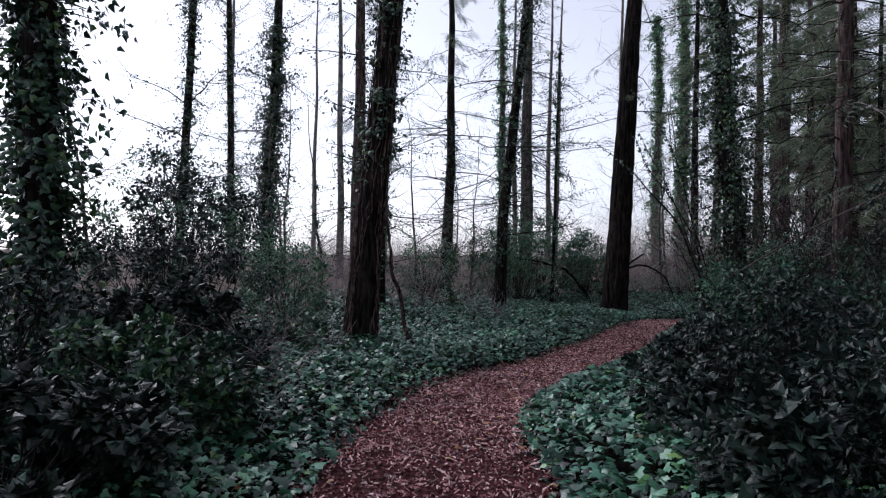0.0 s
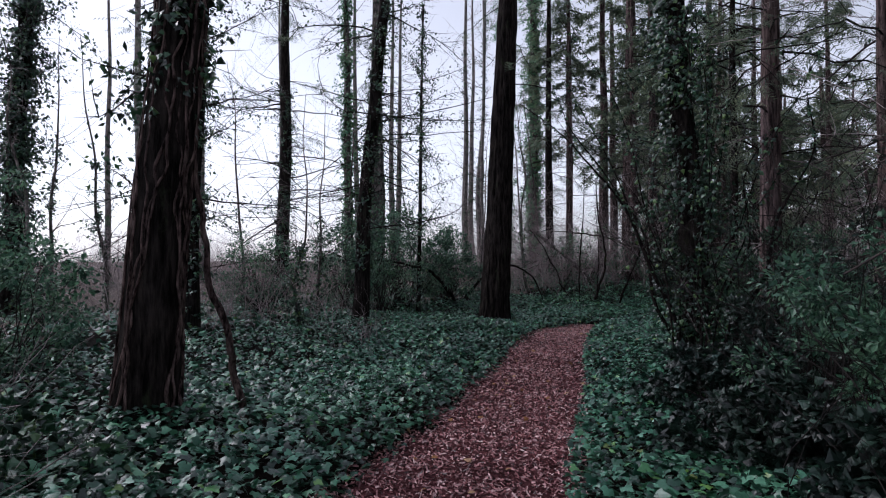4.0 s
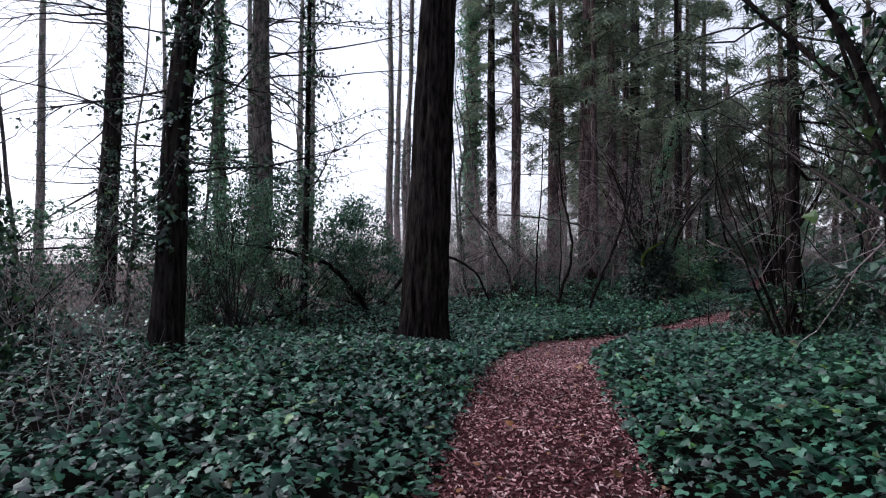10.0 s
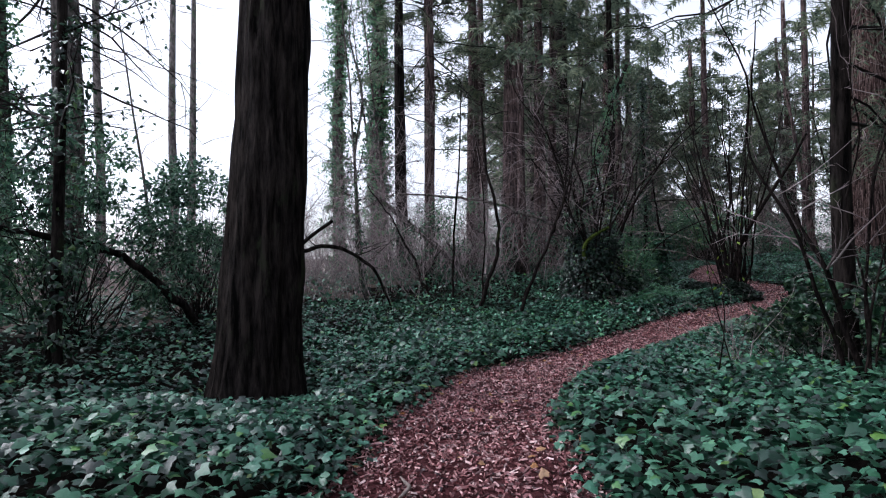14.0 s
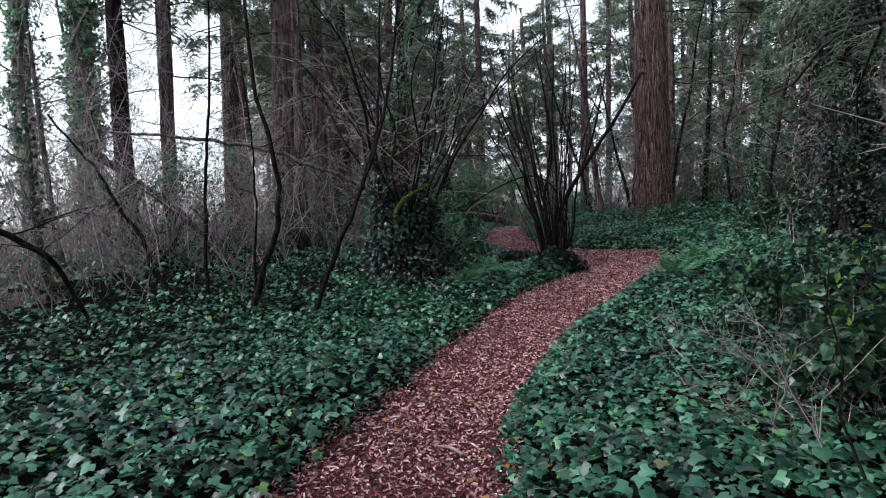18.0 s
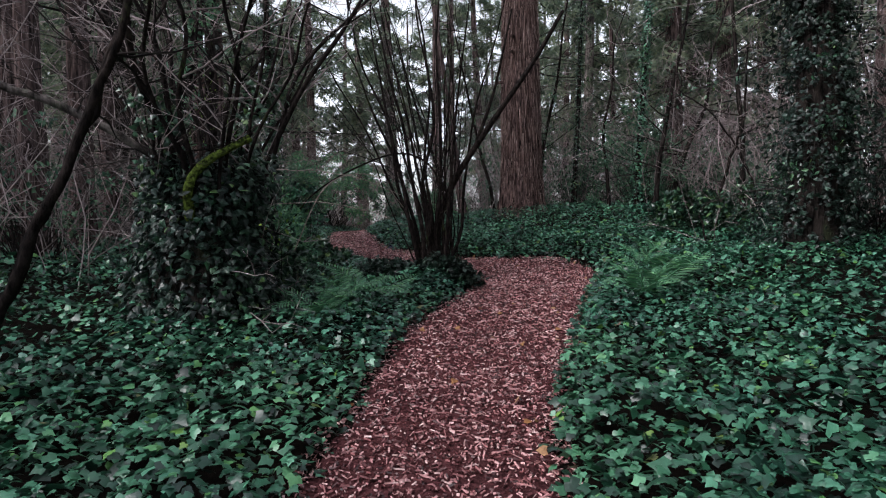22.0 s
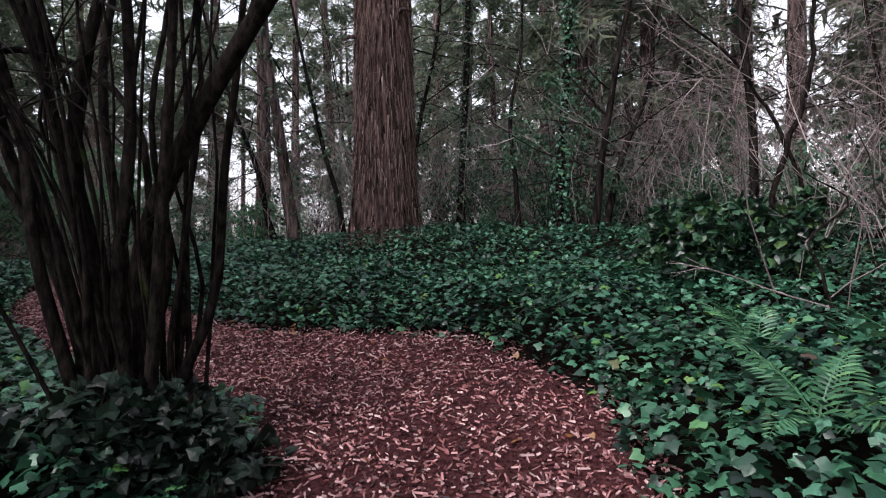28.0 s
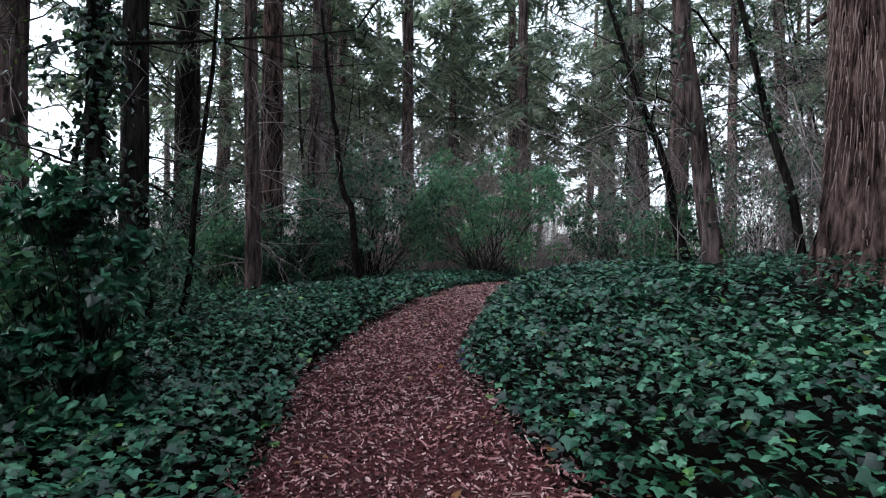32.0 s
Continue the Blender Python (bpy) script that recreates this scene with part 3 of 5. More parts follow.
def side_limbs(line, radii, n, g, length, lo=0.2, rise=0.15, droop=-0.1, thick=0.35, kids=3, wiggle=0.18, fine=3, hair=0.0024):
    """Bare limbs that leave a stem sideways, and the twigs on them."""
    line = np.asarray(line, float)
    i = (g.uniform(lo, 0.97, n) * (len(line) - 1)).astype(int)
    a = g.uniform(0, 2 * np.pi, n)
    way = norm(np.stack([np.cos(a), np.sin(a), g.normal(rise, 0.22, n)], 1))
    ln = g.uniform(*length, n)
    rad = np.minimum(radii[i] * thick, 0.008 + 0.009 * ln)
    bend = np.stack([g.normal(0, wiggle, n) * ln, g.normal(0, wiggle, n) * ln, (droop + g.normal(0, 0.15, n)) * ln], 1)
    v, f, lines = twigs(line[i], way, ln, rad, bend, 7, kink=0.016)
    free = clear_of_path(lines)
    if not free.all():
        i, way, ln, rad, bend = (q[free] for q in (i, way, ln, rad, bend))
        n = len(i)
        v, f, lines = twigs(line[i], way, ln, rad, bend, 7, kink=0.016)
    m = n * kids
    j = np.repeat(np.arange(n), kids)
    q = g.integers(1, 7, m)
    w2 = norm(way[j] + g.normal(0, 0.6, (m, 3)) + [0, 0, 0.05])
    l2 = ln[j] * g.uniform(0.2, 0.55, m)
    v2, f2, lines2 = twigs(lines[j, q], w2, l2, rad[j] * 0.35 + 0.0015, np.stack([g.normal(0, 0.16, m), g.normal(0, 0.16, m), g.normal(-0.08, 0.14, m)], 1) * l2[:, None], 4)
    m3 = m * fine
    j3 = np.repeat(np.arange(m), fine)
    l3 = l2[j3] * g.uniform(0.2, 0.6, m3)
    v3, f3, _ = twigs(lines2[j3, g.integers(1, 4, m3)], norm(w2[j3] + g.normal(0, 0.7, (m3, 3))), l3, np.full(m3, hair), g.normal(0, 0.1, (m3, 3)) * l3[:, None], 2)
    return (v, f), join((v2, f2), (v3, f3)), lines


def put_limbs(t, got, mat, twig_mat, split, name="branch"):
    """Limbs as parts of their own where the walk passes near, else as one mass; the twigs as a mass."""
    (v, f), (v2, f2), _ = got
    if split:
        for k in range(len(v) // 21):
            part(name, mesh(name, v[k * 21 : k * 21 + 21], f[:18], mat), t)
    else:
        stuff("branchwork", mesh("branchwork", v, f, mat), t)
    stuff("twigwork", mesh("twigwork", v2, f2, twig_mat), t)


def stem_line(base, top, bend, n, wobble=0.0, g=None):
    base, top = np.asarray(base, float), np.asarray(top, float)
    s = np.linspace(0, 1, n)[:, None]
    p = base * (1 - s) + top * s + np.asarray(bend, float) * (4 * s * (1 - s))
    if wobble:
        k = np.stack([vnoise(np.c_[s[:, 0] * 5, s[:, 0] * 0, s[:, 0] * 0], g.uniform(0, 9)) - 0.5 for _ in range(2)], 1)
        p[:, :2] += wobble * k * np.minimum(1, s * 6)
    return p


def flare(n, height, r0, r1, root=0.35, root_h=0.5):
    z = np.linspace(0, 1, n) * height
    return (r0 + (r1 - r0) * (z / height)) * (1 + root * np.exp(-z / root_h))


def fir(x, y, height, r, seed, lean=(0, 0), low=4.0, boughs=26, reach=3.2, mat=None, dead=14, sprays=22, label="", rings=60, sides=16, thin=1.0, name="conifer_tree", split=False, limb=(0.5, 2.4), ivy=0, haze=0):
    g = np.random.default_rng(seed)
    b = at(x, y, -0.15)
    t = thing(name, label or "tall conifer with a straight brown trunk and drooping green boughs", "tree")
    line = stem_line(b, (b.x + lean[0], b.y + lean[1], b.z + height), (g.normal(0, 0.06), g.normal(0, 0.06), 0), rings, 0.12, g)
    rad = flare(rings, height, r, r * 0.35)
    v, f = tube(line, rad, sides, 0.16 if sides < 40 else 0.3, 5.0 if sides < 40 else 6.5, 1.2 if sides < 40 else 0.75, seed % 50)
    part("trunk", mesh("trunk", v, tidy(f), mat or BARK_BROWN), t)
    if dead:
        lo = 1.2 / height
        k = np.clip((low + 3.0) / height, 0.2, 1)
        n = max(3, int(rings * k))
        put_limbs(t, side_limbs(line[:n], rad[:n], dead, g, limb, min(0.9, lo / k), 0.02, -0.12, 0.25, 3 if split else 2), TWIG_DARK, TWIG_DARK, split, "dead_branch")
    if haze:
        n = int(rings * min(1, 11 / height))
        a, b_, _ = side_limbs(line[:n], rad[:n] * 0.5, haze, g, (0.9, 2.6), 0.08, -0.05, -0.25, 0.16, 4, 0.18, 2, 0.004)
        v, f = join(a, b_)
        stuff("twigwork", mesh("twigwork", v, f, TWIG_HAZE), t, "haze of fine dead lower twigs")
    if ivy:
        n = int(rings * 0.5)
        v, f = leaves_on(line[:n], rad[:n], ivy, 0.55, g)
        stuff("ivy", mesh("ivy", v, f, IVY_TREE, False), t, "tufts of climbing ivy leaves")
    if boughs:
        i = np.clip((np.sort(g.uniform(low / height, 0.98, boughs)) * (rings - 1)).astype(int), 0, rings - 1)
        frac = i / (rings - 1)
        a = g.uniform(0, 2 * np.pi, boughs)
        way = norm(np.stack([np.cos(a), np.sin(a), g.normal(0.0, 0.12, boughs)], 1))
        ln = reach * (1.1 - 0.75 * frac) * g.uniform(0.7, 1.15, boughs)
        bend = np.stack([g.normal(0, 0.12, boughs), g.normal(0, 0.12, boughs), g.normal(-0.28, 0.1, boughs)], 1) * ln[:, None]
        lines = twigs(line[i], way, ln, 0.008 + 0.008 * ln, bend, 8)[2]
        near = (beside(lines[..., 0], lines[..., 1])[0].reshape(boughs, 8) < 1.7) & (lines[..., 2] < level(lines[..., 0], lines[..., 1]) + 4.6)
        keep = near.mean(1) < 0.2
        i, way, ln, bend = i[keep], way[keep], ln[keep], bend[keep]
        boughs = len(i)
        v, f, lines = twigs(line[i], way, ln, 0.008 + 0.008 * ln, bend, 8)
        v, f = (v, f) if thin < 1.3 else twigs(line[i], way, ln, 0.008 + 0.008 * ln, bend, 4)[:2]
        stuff("boughwork", mesh("boughwork", v, f, TWIG_DARK), t)
        m = boughs * sprays
        j = np.repeat(np.arange(boughs), sprays)
        s = g.uniform(0.18, 1.0, m) * 6.99
        q = s.astype(int)
        fr = (s - q)[:, None]
        c = lines[j, q] * (1 - fr) + lines[j, np.minimum(q + 1, 7)] * fr
        out = norm(lines[j, np.minimum(q + 1, 7)] - lines[j, q])
        lat = norm(np.cross(out, [0.0, 0, 1.0])) * g.choice([-1, 1], m)[:, None]
        ahead = out * g.uniform(0.2, 1.0, m)[:, None] + lat * g.uniform(0.3, 1.0, m)[:, None] + np.stack([np.zeros(m), np.zeros(m), g.normal(-0.35, 0.25, m)], 1)
        off = lat * (g.uniform(0, 0.28, m) * (1.1 - s / 9) * ln[j] * 0.45)[:, None] - np.array([0, 0, 1.0]) * g.uniform(0, 0.12, m)[:, None]
        at_ = c + off
        ok = (beside(at_[:, 0], at_[:, 1])[0] > 1.6) | (at_[:, 2] > level(at_[:, 0], at_[:, 1]) + 4.5)
        c, off, ahead, m = c[ok], off[ok], ahead[ok], int(ok.sum())
        v, f = scatter(FINE_SPRAY if thin < 1.3 else SPRAY_SHAPE, c + off, ahead, g.normal(0, 0.3, (m, 3)) + [0, 0, 1], g.uniform(0.3, 0.62, m) * thin)
        stuff("foliage", mesh("foliage", v, f, NEEDLE, False), t)
    return t


def ivy_tree(x, y, height, r, seed, lean=(0, 0), leaves=1500, spread=0.35, limbs=8, mat=None, label="", bare=0.0, reach=(0.6, 2.2), rings=50, sides=14, vines=0, name="ivy_clad_tree", bend=(0, 0, 0), amp=0.14, size=(0.05, 0.1), upto=1.0, leaf_mat=None):
    g = np.random.default_rng(seed)
    b = at(x, y, -0.15)
    t = thing(name, label or "dark tree trunk wrapped in climbing ivy", "tree")
    line = stem_line(b, (b.x + lean[0], b.y + lean[1], b.z + height), bend, rings, min(0.25, r * 0.8), g)
    rad = flare(rings, height, r, r * 0.45)
    v, f = tube(line, rad, sides, amp, 4.0, 1.1, seed % 50, 0.12)
    part("trunk", mesh("trunk", v, tidy(f), mat or BARK_DARK), t)
    if limbs:
        got = side_limbs(line, rad, limbs, g, reach, 0.12, 0.12, -0.05, 0.4, 5)
        put_limbs(t, got, TWIG_DARK, TWIG_DARK, True)
        if leaves:
            limbs = len(got[2])
            m = limbs * 90
            j, q = g.integers(0, limbs, m), g.integers(1, 7, m)
            v, f = scatter(OVAL_SHAPE, got[2][j, q] + g.normal(0, 0.11, (m, 3)), g.normal(0, 0.8, (m, 3)) + [0, 0, -0.5], g.normal(0, 0.6, (m, 3)) + [0, 0, 0.8], g.uniform(0.05, 0.1, m))
            stuff("leafage", mesh("leafage", v, f, IVY_TREE, False), t, "sprays of small dark leaves on the branches")
    for k in range(vines):
        a0, n = g.uniform(0, 6.28), rings
        turn = a0 + np.cumsum(g.normal(0, 0.12, n)) + np.linspace(0, g.normal(0, 1.5), n)
        w = rad * 1.02 + g.uniform(0.0, 0.03)
        vl = line + np.stack([np.cos(turn), np.sin(turn), np.zeros(n)], 1) * w[:, None]
        cut = int(g.uniform(0.35, 1.0) * n)
        v, f = tube(spline(vl[:cut], cut * 2), np.linspace(g.uniform(0.009, 0.022), 0.005, cut * 2), 6)
        part("vine", mesh("vine", v, tidy(f), BARK_VINE), t, "pale brown woody vine climbing the trunk")
    if leaves:
        n0 = int(bare * (rings - 1))
        n1 = max(n0 + 4, int(upto * rings))
        v, f = leaves_on(line[n0:n1], rad[n0:n1], leaves, spread, g, size)
        stuff("ivy", mesh("ivy", v, f, leaf_mat or IVY_TREE, False), t, "climbing green ivy leaves")
    return t


def bare_tree(x, y, height, r, seed, lean=(0, 0), limbs=14, reach=(0.6, 2.5), ivy=0, label="", mat=None, lo=0.18, bend=(0, 0, 0), sides=9, name="bare_tree", split=False):
    g = np.random.default_rng(seed)
    b = at(x, y, -0.1)
    t = thing(name, label or "slender leafless tree with thin bare branches", "tree")
    line = stem_line(b, (b.x + lean[0], b.y + lean[1], b.z + height), bend, 40, 0.3, g)
    rad = flare(40, height, r, r * 0.12, 0.25, 0.3)
    v, f = tube(line, rad, sides, 0.08, 3.0, 1.0, seed % 40)
    part("trunk", mesh("trunk", v, tidy(f), mat or BARK_GREY), t)
    if limbs:
        put_limbs(t, side_limbs(line, rad, limbs, g, reach, lo, 0.45, 0.1, 0.4, 4), mat or BARK_GREY, TWIG, split)
    if ivy:
        v, f = leaves_on(line[: int(g.uniform(16, 32))], rad, ivy, 0.5, g)
        stuff("ivy", mesh("ivy", v, f, IVY_TREE, False), t, "green ivy climbing the trunk")
    return t


def multi_stem(name, x, y, stems, seed, label, category="bush", mat=None, twigs_each=5, leaves=0, sides=8, leaf_mat=None, twig_mat=None, wobble=0.45):
    """stems: (foot offset, top offset, bow, radius); each is a part."""
    g = np.random.default_rng(seed)
    b = np.array(at(x, y, -0.08))
    t = thing(name, label, category)
    vs, lv = [], []
    for foot, top, bow, r in stems:
        p0 = b + [foot[0], foot[1], 0]
        line = stem_line(p0, b + np.asarray(top, float), bow, 22, wobble, g)
        rad = np.linspace(r, max(0.004, r * 0.14), 22) * (1 + 0.25 * np.exp(-np.linspace(0, 6, 22)))
        v, f = tube(line, rad, sides, 0.07, 2.5, 3.0, seed % 30)
        part("stem", mesh("stem", v, tidy(f), mat or STEM), t)
        if twigs_each:
            a, b_, _ = side_limbs(line, rad, twigs_each, g, (0.3, 1.5), 0.25, 0.6, 0.05, 0.5, 3)
            vs.append(join(a, b_))
        if leaves:
            lv.append(leaves_on(line[2:], rad[2:], leaves, 0.12, g, (0.04, 0.085)))
    if vs:
        v, f = join(*vs)
        stuff("twigwork", mesh("twigwork", v, f, twig_mat or TWIG), t)
    if lv:
        v, f = join(*lv)
        stuff("ivy", mesh("ivy", v, f, leaf_mat or IVY_TREE, False), t, "ivy leaves climbing the stems")
    return t


def fan_stems(n, g, foot, spread, height, r, lean=(0, 0)):
    out = []
    for k in range(n):
        a = g.uniform(0, 2 * np.pi)
        sp = spread * g.uniform(0.25, 1.0)
        h = height * g.uniform(0.6, 1.1)
        out.append(((np.cos(a) * foot * g.uniform(0.2, 1), np.sin(a) * foot * g.uniform(0.2, 1)), (np.cos(a) * sp + lean[0], np.sin(a) * sp + lean[1], h), (-np.cos(a) * sp * 0.14, -np.sin(a) * sp * 0.14, 0.1), r * g.uniform(0.45, 1.15)))
    return out


def shrub(x, y, width, height, leaves, seed, label, mat=None, size=(0.045, 0.085), shape=None, stems=9, name="evergreen_shrub", clumps=34):
    g = np.random.default_rng(seed)
    b = np.array(at(x, y, -0.05))
    t = thing(name, label, "shrub")
    a = g.uniform(0, 2 * np.pi, clumps)
    rr = np.sqrt(g.uniform(0.02, 1, clumps)) * width / 2
    zz = height * g.uniform(0.1, 1.0, clumps) ** 0.75 * np.sqrt(np.clip(1 - (rr / (width * 0.62)) ** 2, 0.08, 1))
    c = b + np.stack([np.cos(a) * rr, np.sin(a) * rr, zz], 1)
    j = g.integers(0, clumps, leaves)
    sp = g.uniform(0.1, 0.26, clumps)[j] * (0.5 + width * 0.3)
    off = g.normal(0, 1, (leaves, 3))
    off = norm(off) * (g.uniform(0.2, 1, leaves) ** 0.6)[:, None]
    loc = c[j] + off * sp[:, None] * [1, 1, 0.75]
    loc[:, 2] = np.maximum(loc[:, 2], b[2] + 0.06)
    ahead = norm(off) + g.normal(0, 0.5, (leaves, 3)) + [0, 0, -0.2]
    v, f = scatter(shape or OVAL_SHAPE, loc, ahead, g.normal(0, 0.55, (leaves, 3)) + [0, 0, 0.9], g.uniform(*size, leaves))
    foot = b + np.stack([g.normal(0, width * 0.07, clumps), g.normal(0, width * 0.07, clumps), np.zeros(clumps)], 1)
    ln = np.linalg.norm(c - foot, axis=1)
    sv, sf, _ = twigs(foot, norm(c - foot + [0, 0, 0.3]), ln, np.full(clumps, 0.012), (c - foot) - norm(c - foot + [0, 0, 0.3]) * ln[:, None], 6)
    m = clumps * 4
    k = np.repeat(np.arange(clumps), 4)
    l2 = g.uniform(0.15, 0.45, m)
    tv, tf, _ = twigs(c[k] - (c[k] - foot[k]) * g.uniform(0, 0.4, m)[:, None], norm(g.normal(0, 1, (m, 3)) + [0, 0, 0.5]), l2, np.full(m, 0.003), g.normal(0, 0.08, (m, 3)), 2)
    sv, sf = join((sv, sf), (tv, tf))
    stuff("stemwork", mesh("stemwork", sv, sf, TWIG_DARK), t)
    stuff("foliage", mesh("foliage", v, f, mat or LAUREL, False), t)
    return t


def thicket(x, y, width, height, stems, seed, label="", mat=None, lean=0.35, kids=3, name="bare_thicket", thick=1.0, split=False):
    g = np.random.default_rng(seed)
    t = thing(name, label or "tangle of bare greyish-brown winter twigs", "bush")
    px, py = x + g.normal(0, width * 0.3, stems), y + g.normal(0, width * 0.3, stems)
    st = np.c_[px, py, level(px, py) + 0.02]
    way = norm(np.c_[g.normal(0, lean, (stems, 2)), np.ones(stems)])
    ln = height * g.uniform(0.45, 1.1, stems)
    v, f, lines = twigs(st, way, ln, g.uniform(0.004, 0.012, stems) * thick, np.c_[g.normal(0, 0.28, (stems, 2)), g.normal(-0.12, 0.1, stems)] * ln[:, None], 6)
    m = stems * kids
    j = np.repeat(np.arange(stems), kids)
    l2 = ln[j] * g.uniform(0.2, 0.5, m)
    v2, f2, lines2 = twigs(lines[j, g.integers(1, 6, m)], norm(way[j] + g.normal(0, 0.6, (m, 3))), l2, g.uniform(0.0025, 0.005, m) * thick, g.normal(0, 0.15, (m, 3)) * l2[:, None], 3)
    m3 = m * 2
    j3 = np.repeat(np.arange(m), 2)
    l3 = l2[j3] * g.uniform(0.25, 0.6, m3)
    v3, f3, _ = twigs(lines2[j3, g.integers(1, 3, m3)], norm(g.normal(0, 1, (m3, 3)) + [0, 0, 0.6]), l3, np.full(m3, 0.0024 * thick), g.normal(0, 0.1, (m3, 3)) * l3[:, None], 2)
    if split:
        for k in range(stems):
            part("stem", mesh("stem", v[k * 18 : k * 18 + 18], f[:15], mat or TWIG), t)
    else:
        stuff("stemwork", mesh("stemwork", v, f, mat or TWIG), t)
    v, f = join((v2, f2), (v3, f3))
    stuff("twigwork", mesh("twigwork", v, f, mat or TWIG), t)
    return t


def frond_mesh(length, arch, seed):
    g = np.random.default_rng(seed)
    s = np.linspace(0, 1, 40)
    y, z = length * (s - 0.16 * arch * s**2), length * arch * (1.25 * s - 1.25 * s**2 + 0.08)
    mid = np.stack([0.05 * np.sin(s * 3), y, z], 1)
    v, f = tube(mid[::4], np.linspace(0.006, 0.0015, 10), 4)
    f = [f]
    vs, n = [v], len(v)
    tri = []
    for k in range(3, 40, 2):
        w = length * 0.19 * np.sin(np.pi * min(1, (s[k] * 0.92 + 0.08)) ** 0.75) + 0.008
        t = norm(mid[min(k + 1, 39)] - mid[k - 1])
        for sd in (-1, 1):
            tip = mid[k] + np.array([sd * w, 0, 0]) + t * w * 0.35 + [0, 0, -0.12 * w + g.normal(0, 0.006)]
            h = length * 0.019
            midp = (mid[k] + tip) / 2 + [0, 0, 0.05 * w]
            vs.append(np.array([mid[k] - t * h * 0.8, midp + t * h * 0.9, tip, midp - t * h * 0.9]))
            tri.append((n, n + 1, n + 2, n + 3))
            n += 4
    f = np.concatenate(f + [np.array(tri)])
    return mesh("frond", np.concatenate(vs), tidy(f), FERN, False)


FRONDS = [frond_mesh(l, a, k) for k, (l, a) in enumerate(((0.75, 0.4), (0.62, 0.6), (0.85, 0.25)))]


def fern(x, y, count, seed, scale=1.0, label="green sword fern with arching fronds growing among the ivy"):
    g = np.random.default_rng(seed)
    b = at(x, y, 0.14)
    t = thing("fern", label, "fern", group="ferns beside the path")
    t.location = b
    for k in range(max(6, int(count * 0.7))):
        ob = part("frond", FRONDS[k % 3], t)
        a = k * 360 / max(6, int(count * 0.7)) + g.uniform(-24, 24)
        ob.matrix_basis = pose(0, 0, 0, g.uniform(0, 30) + (24 if k % 4 == 0 else 0), g.uniform(-22, 22), a) @ Matrix.Scale(scale * g.uniform(0.9, 1.35), 4)
    return t


def loose_branch(name, pts, radii, seed, label, mat, kids=0, sides=8, category="branch"):
    g = np.random.default_rng(seed)
    n = max(16, len(pts) * 8)
    q = spline([(*p, r) for p, r in zip(pts, radii)], n)
    way = np.linspace(0, 1, n)[:, None] * np.linalg.norm(q[-1, :3] - q[0, :3])
    sway = np.concatenate([vnoise(way * [3.1, 0, 0] + [0, k, 0], seed % 13) + 0.5 * vnoise(way * [8.3, 0, 0] + [0, k, 0], seed % 13) - 0.75 for k in (1, 2, 3)]).reshape(3, n).T
    q[:, :3] += sway * np.minimum(0.16, 3.2 * np.maximum(q[:, 3:], 0.006)) * np.sin(np.linspace(0, np.pi, n))[:, None] ** 0.5
    v, f = tube(q[:, :3], np.maximum(q[:, 3], 0.002), sides, 0.25, 3.0, 4.0, seed % 20)
    ob = part(name, mesh(name, v, tidy(f), mat))
    tagged(ob, label, category)
    if kids:
        a, b, _ = side_limbs(q[:, :3], q[:, 3], kids, g, (0.2, 0.9), 0.15, 0.1, 0, 0.5, 3)
        v, f = join(a, b)
        stuff("twigwork", mesh("twigwork", v, f, TWIG_DARK), ob)
    return ob

# ---- the trees along the first stretch ----
ivy_tree(-4.3, 6.4, 13, 0.2, 101, leaves=9500, spread=1.1, limbs=30, upto=0.7, reach=(0.8, 2.6), size=(0.06, 0.12), label="tall trunk thickly overgrown with dark ivy beside the path", name="ivy_clad_tree")
ivy_tree(-8.2, 18.8, 17, 0.15, 102, (0.5, 0), 4200, 0.7, 40, label="slim dark tree with tufts of ivy against the open sky", reach=(0.6, 2.4), upto=0.8)
ivy_tree(-9.9, 28.5, 20, 0.19, 103, (-0.5, 0), 3400, 0.6, 40, label="slim straight ivy-tufted tree against the open sky", reach=(0.6, 2.4), upto=0.7)
ivy_tree(-6.6, 22.4, 14, 0.25, 104, (0.5, 0), 9500, 1.2, 40, upto=0.75, size=(0.07, 0.13), label="dark trunk shaggy with hanging ivy clumps")
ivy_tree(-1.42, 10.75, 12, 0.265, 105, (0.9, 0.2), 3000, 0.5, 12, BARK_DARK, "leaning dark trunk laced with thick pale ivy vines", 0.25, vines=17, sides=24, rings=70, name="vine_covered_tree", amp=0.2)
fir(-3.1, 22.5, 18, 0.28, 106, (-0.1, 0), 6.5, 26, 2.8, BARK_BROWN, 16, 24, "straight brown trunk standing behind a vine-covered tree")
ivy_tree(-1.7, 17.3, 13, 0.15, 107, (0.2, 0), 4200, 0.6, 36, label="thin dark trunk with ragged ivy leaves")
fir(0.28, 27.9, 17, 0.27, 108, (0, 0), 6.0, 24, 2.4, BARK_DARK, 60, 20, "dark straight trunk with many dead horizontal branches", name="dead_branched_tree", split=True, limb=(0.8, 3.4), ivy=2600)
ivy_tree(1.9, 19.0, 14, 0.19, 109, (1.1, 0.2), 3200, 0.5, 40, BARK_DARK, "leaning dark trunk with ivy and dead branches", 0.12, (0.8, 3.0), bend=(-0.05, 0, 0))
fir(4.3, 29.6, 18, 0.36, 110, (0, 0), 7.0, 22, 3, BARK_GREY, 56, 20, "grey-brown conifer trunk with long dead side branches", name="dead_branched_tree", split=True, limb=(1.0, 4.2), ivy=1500)
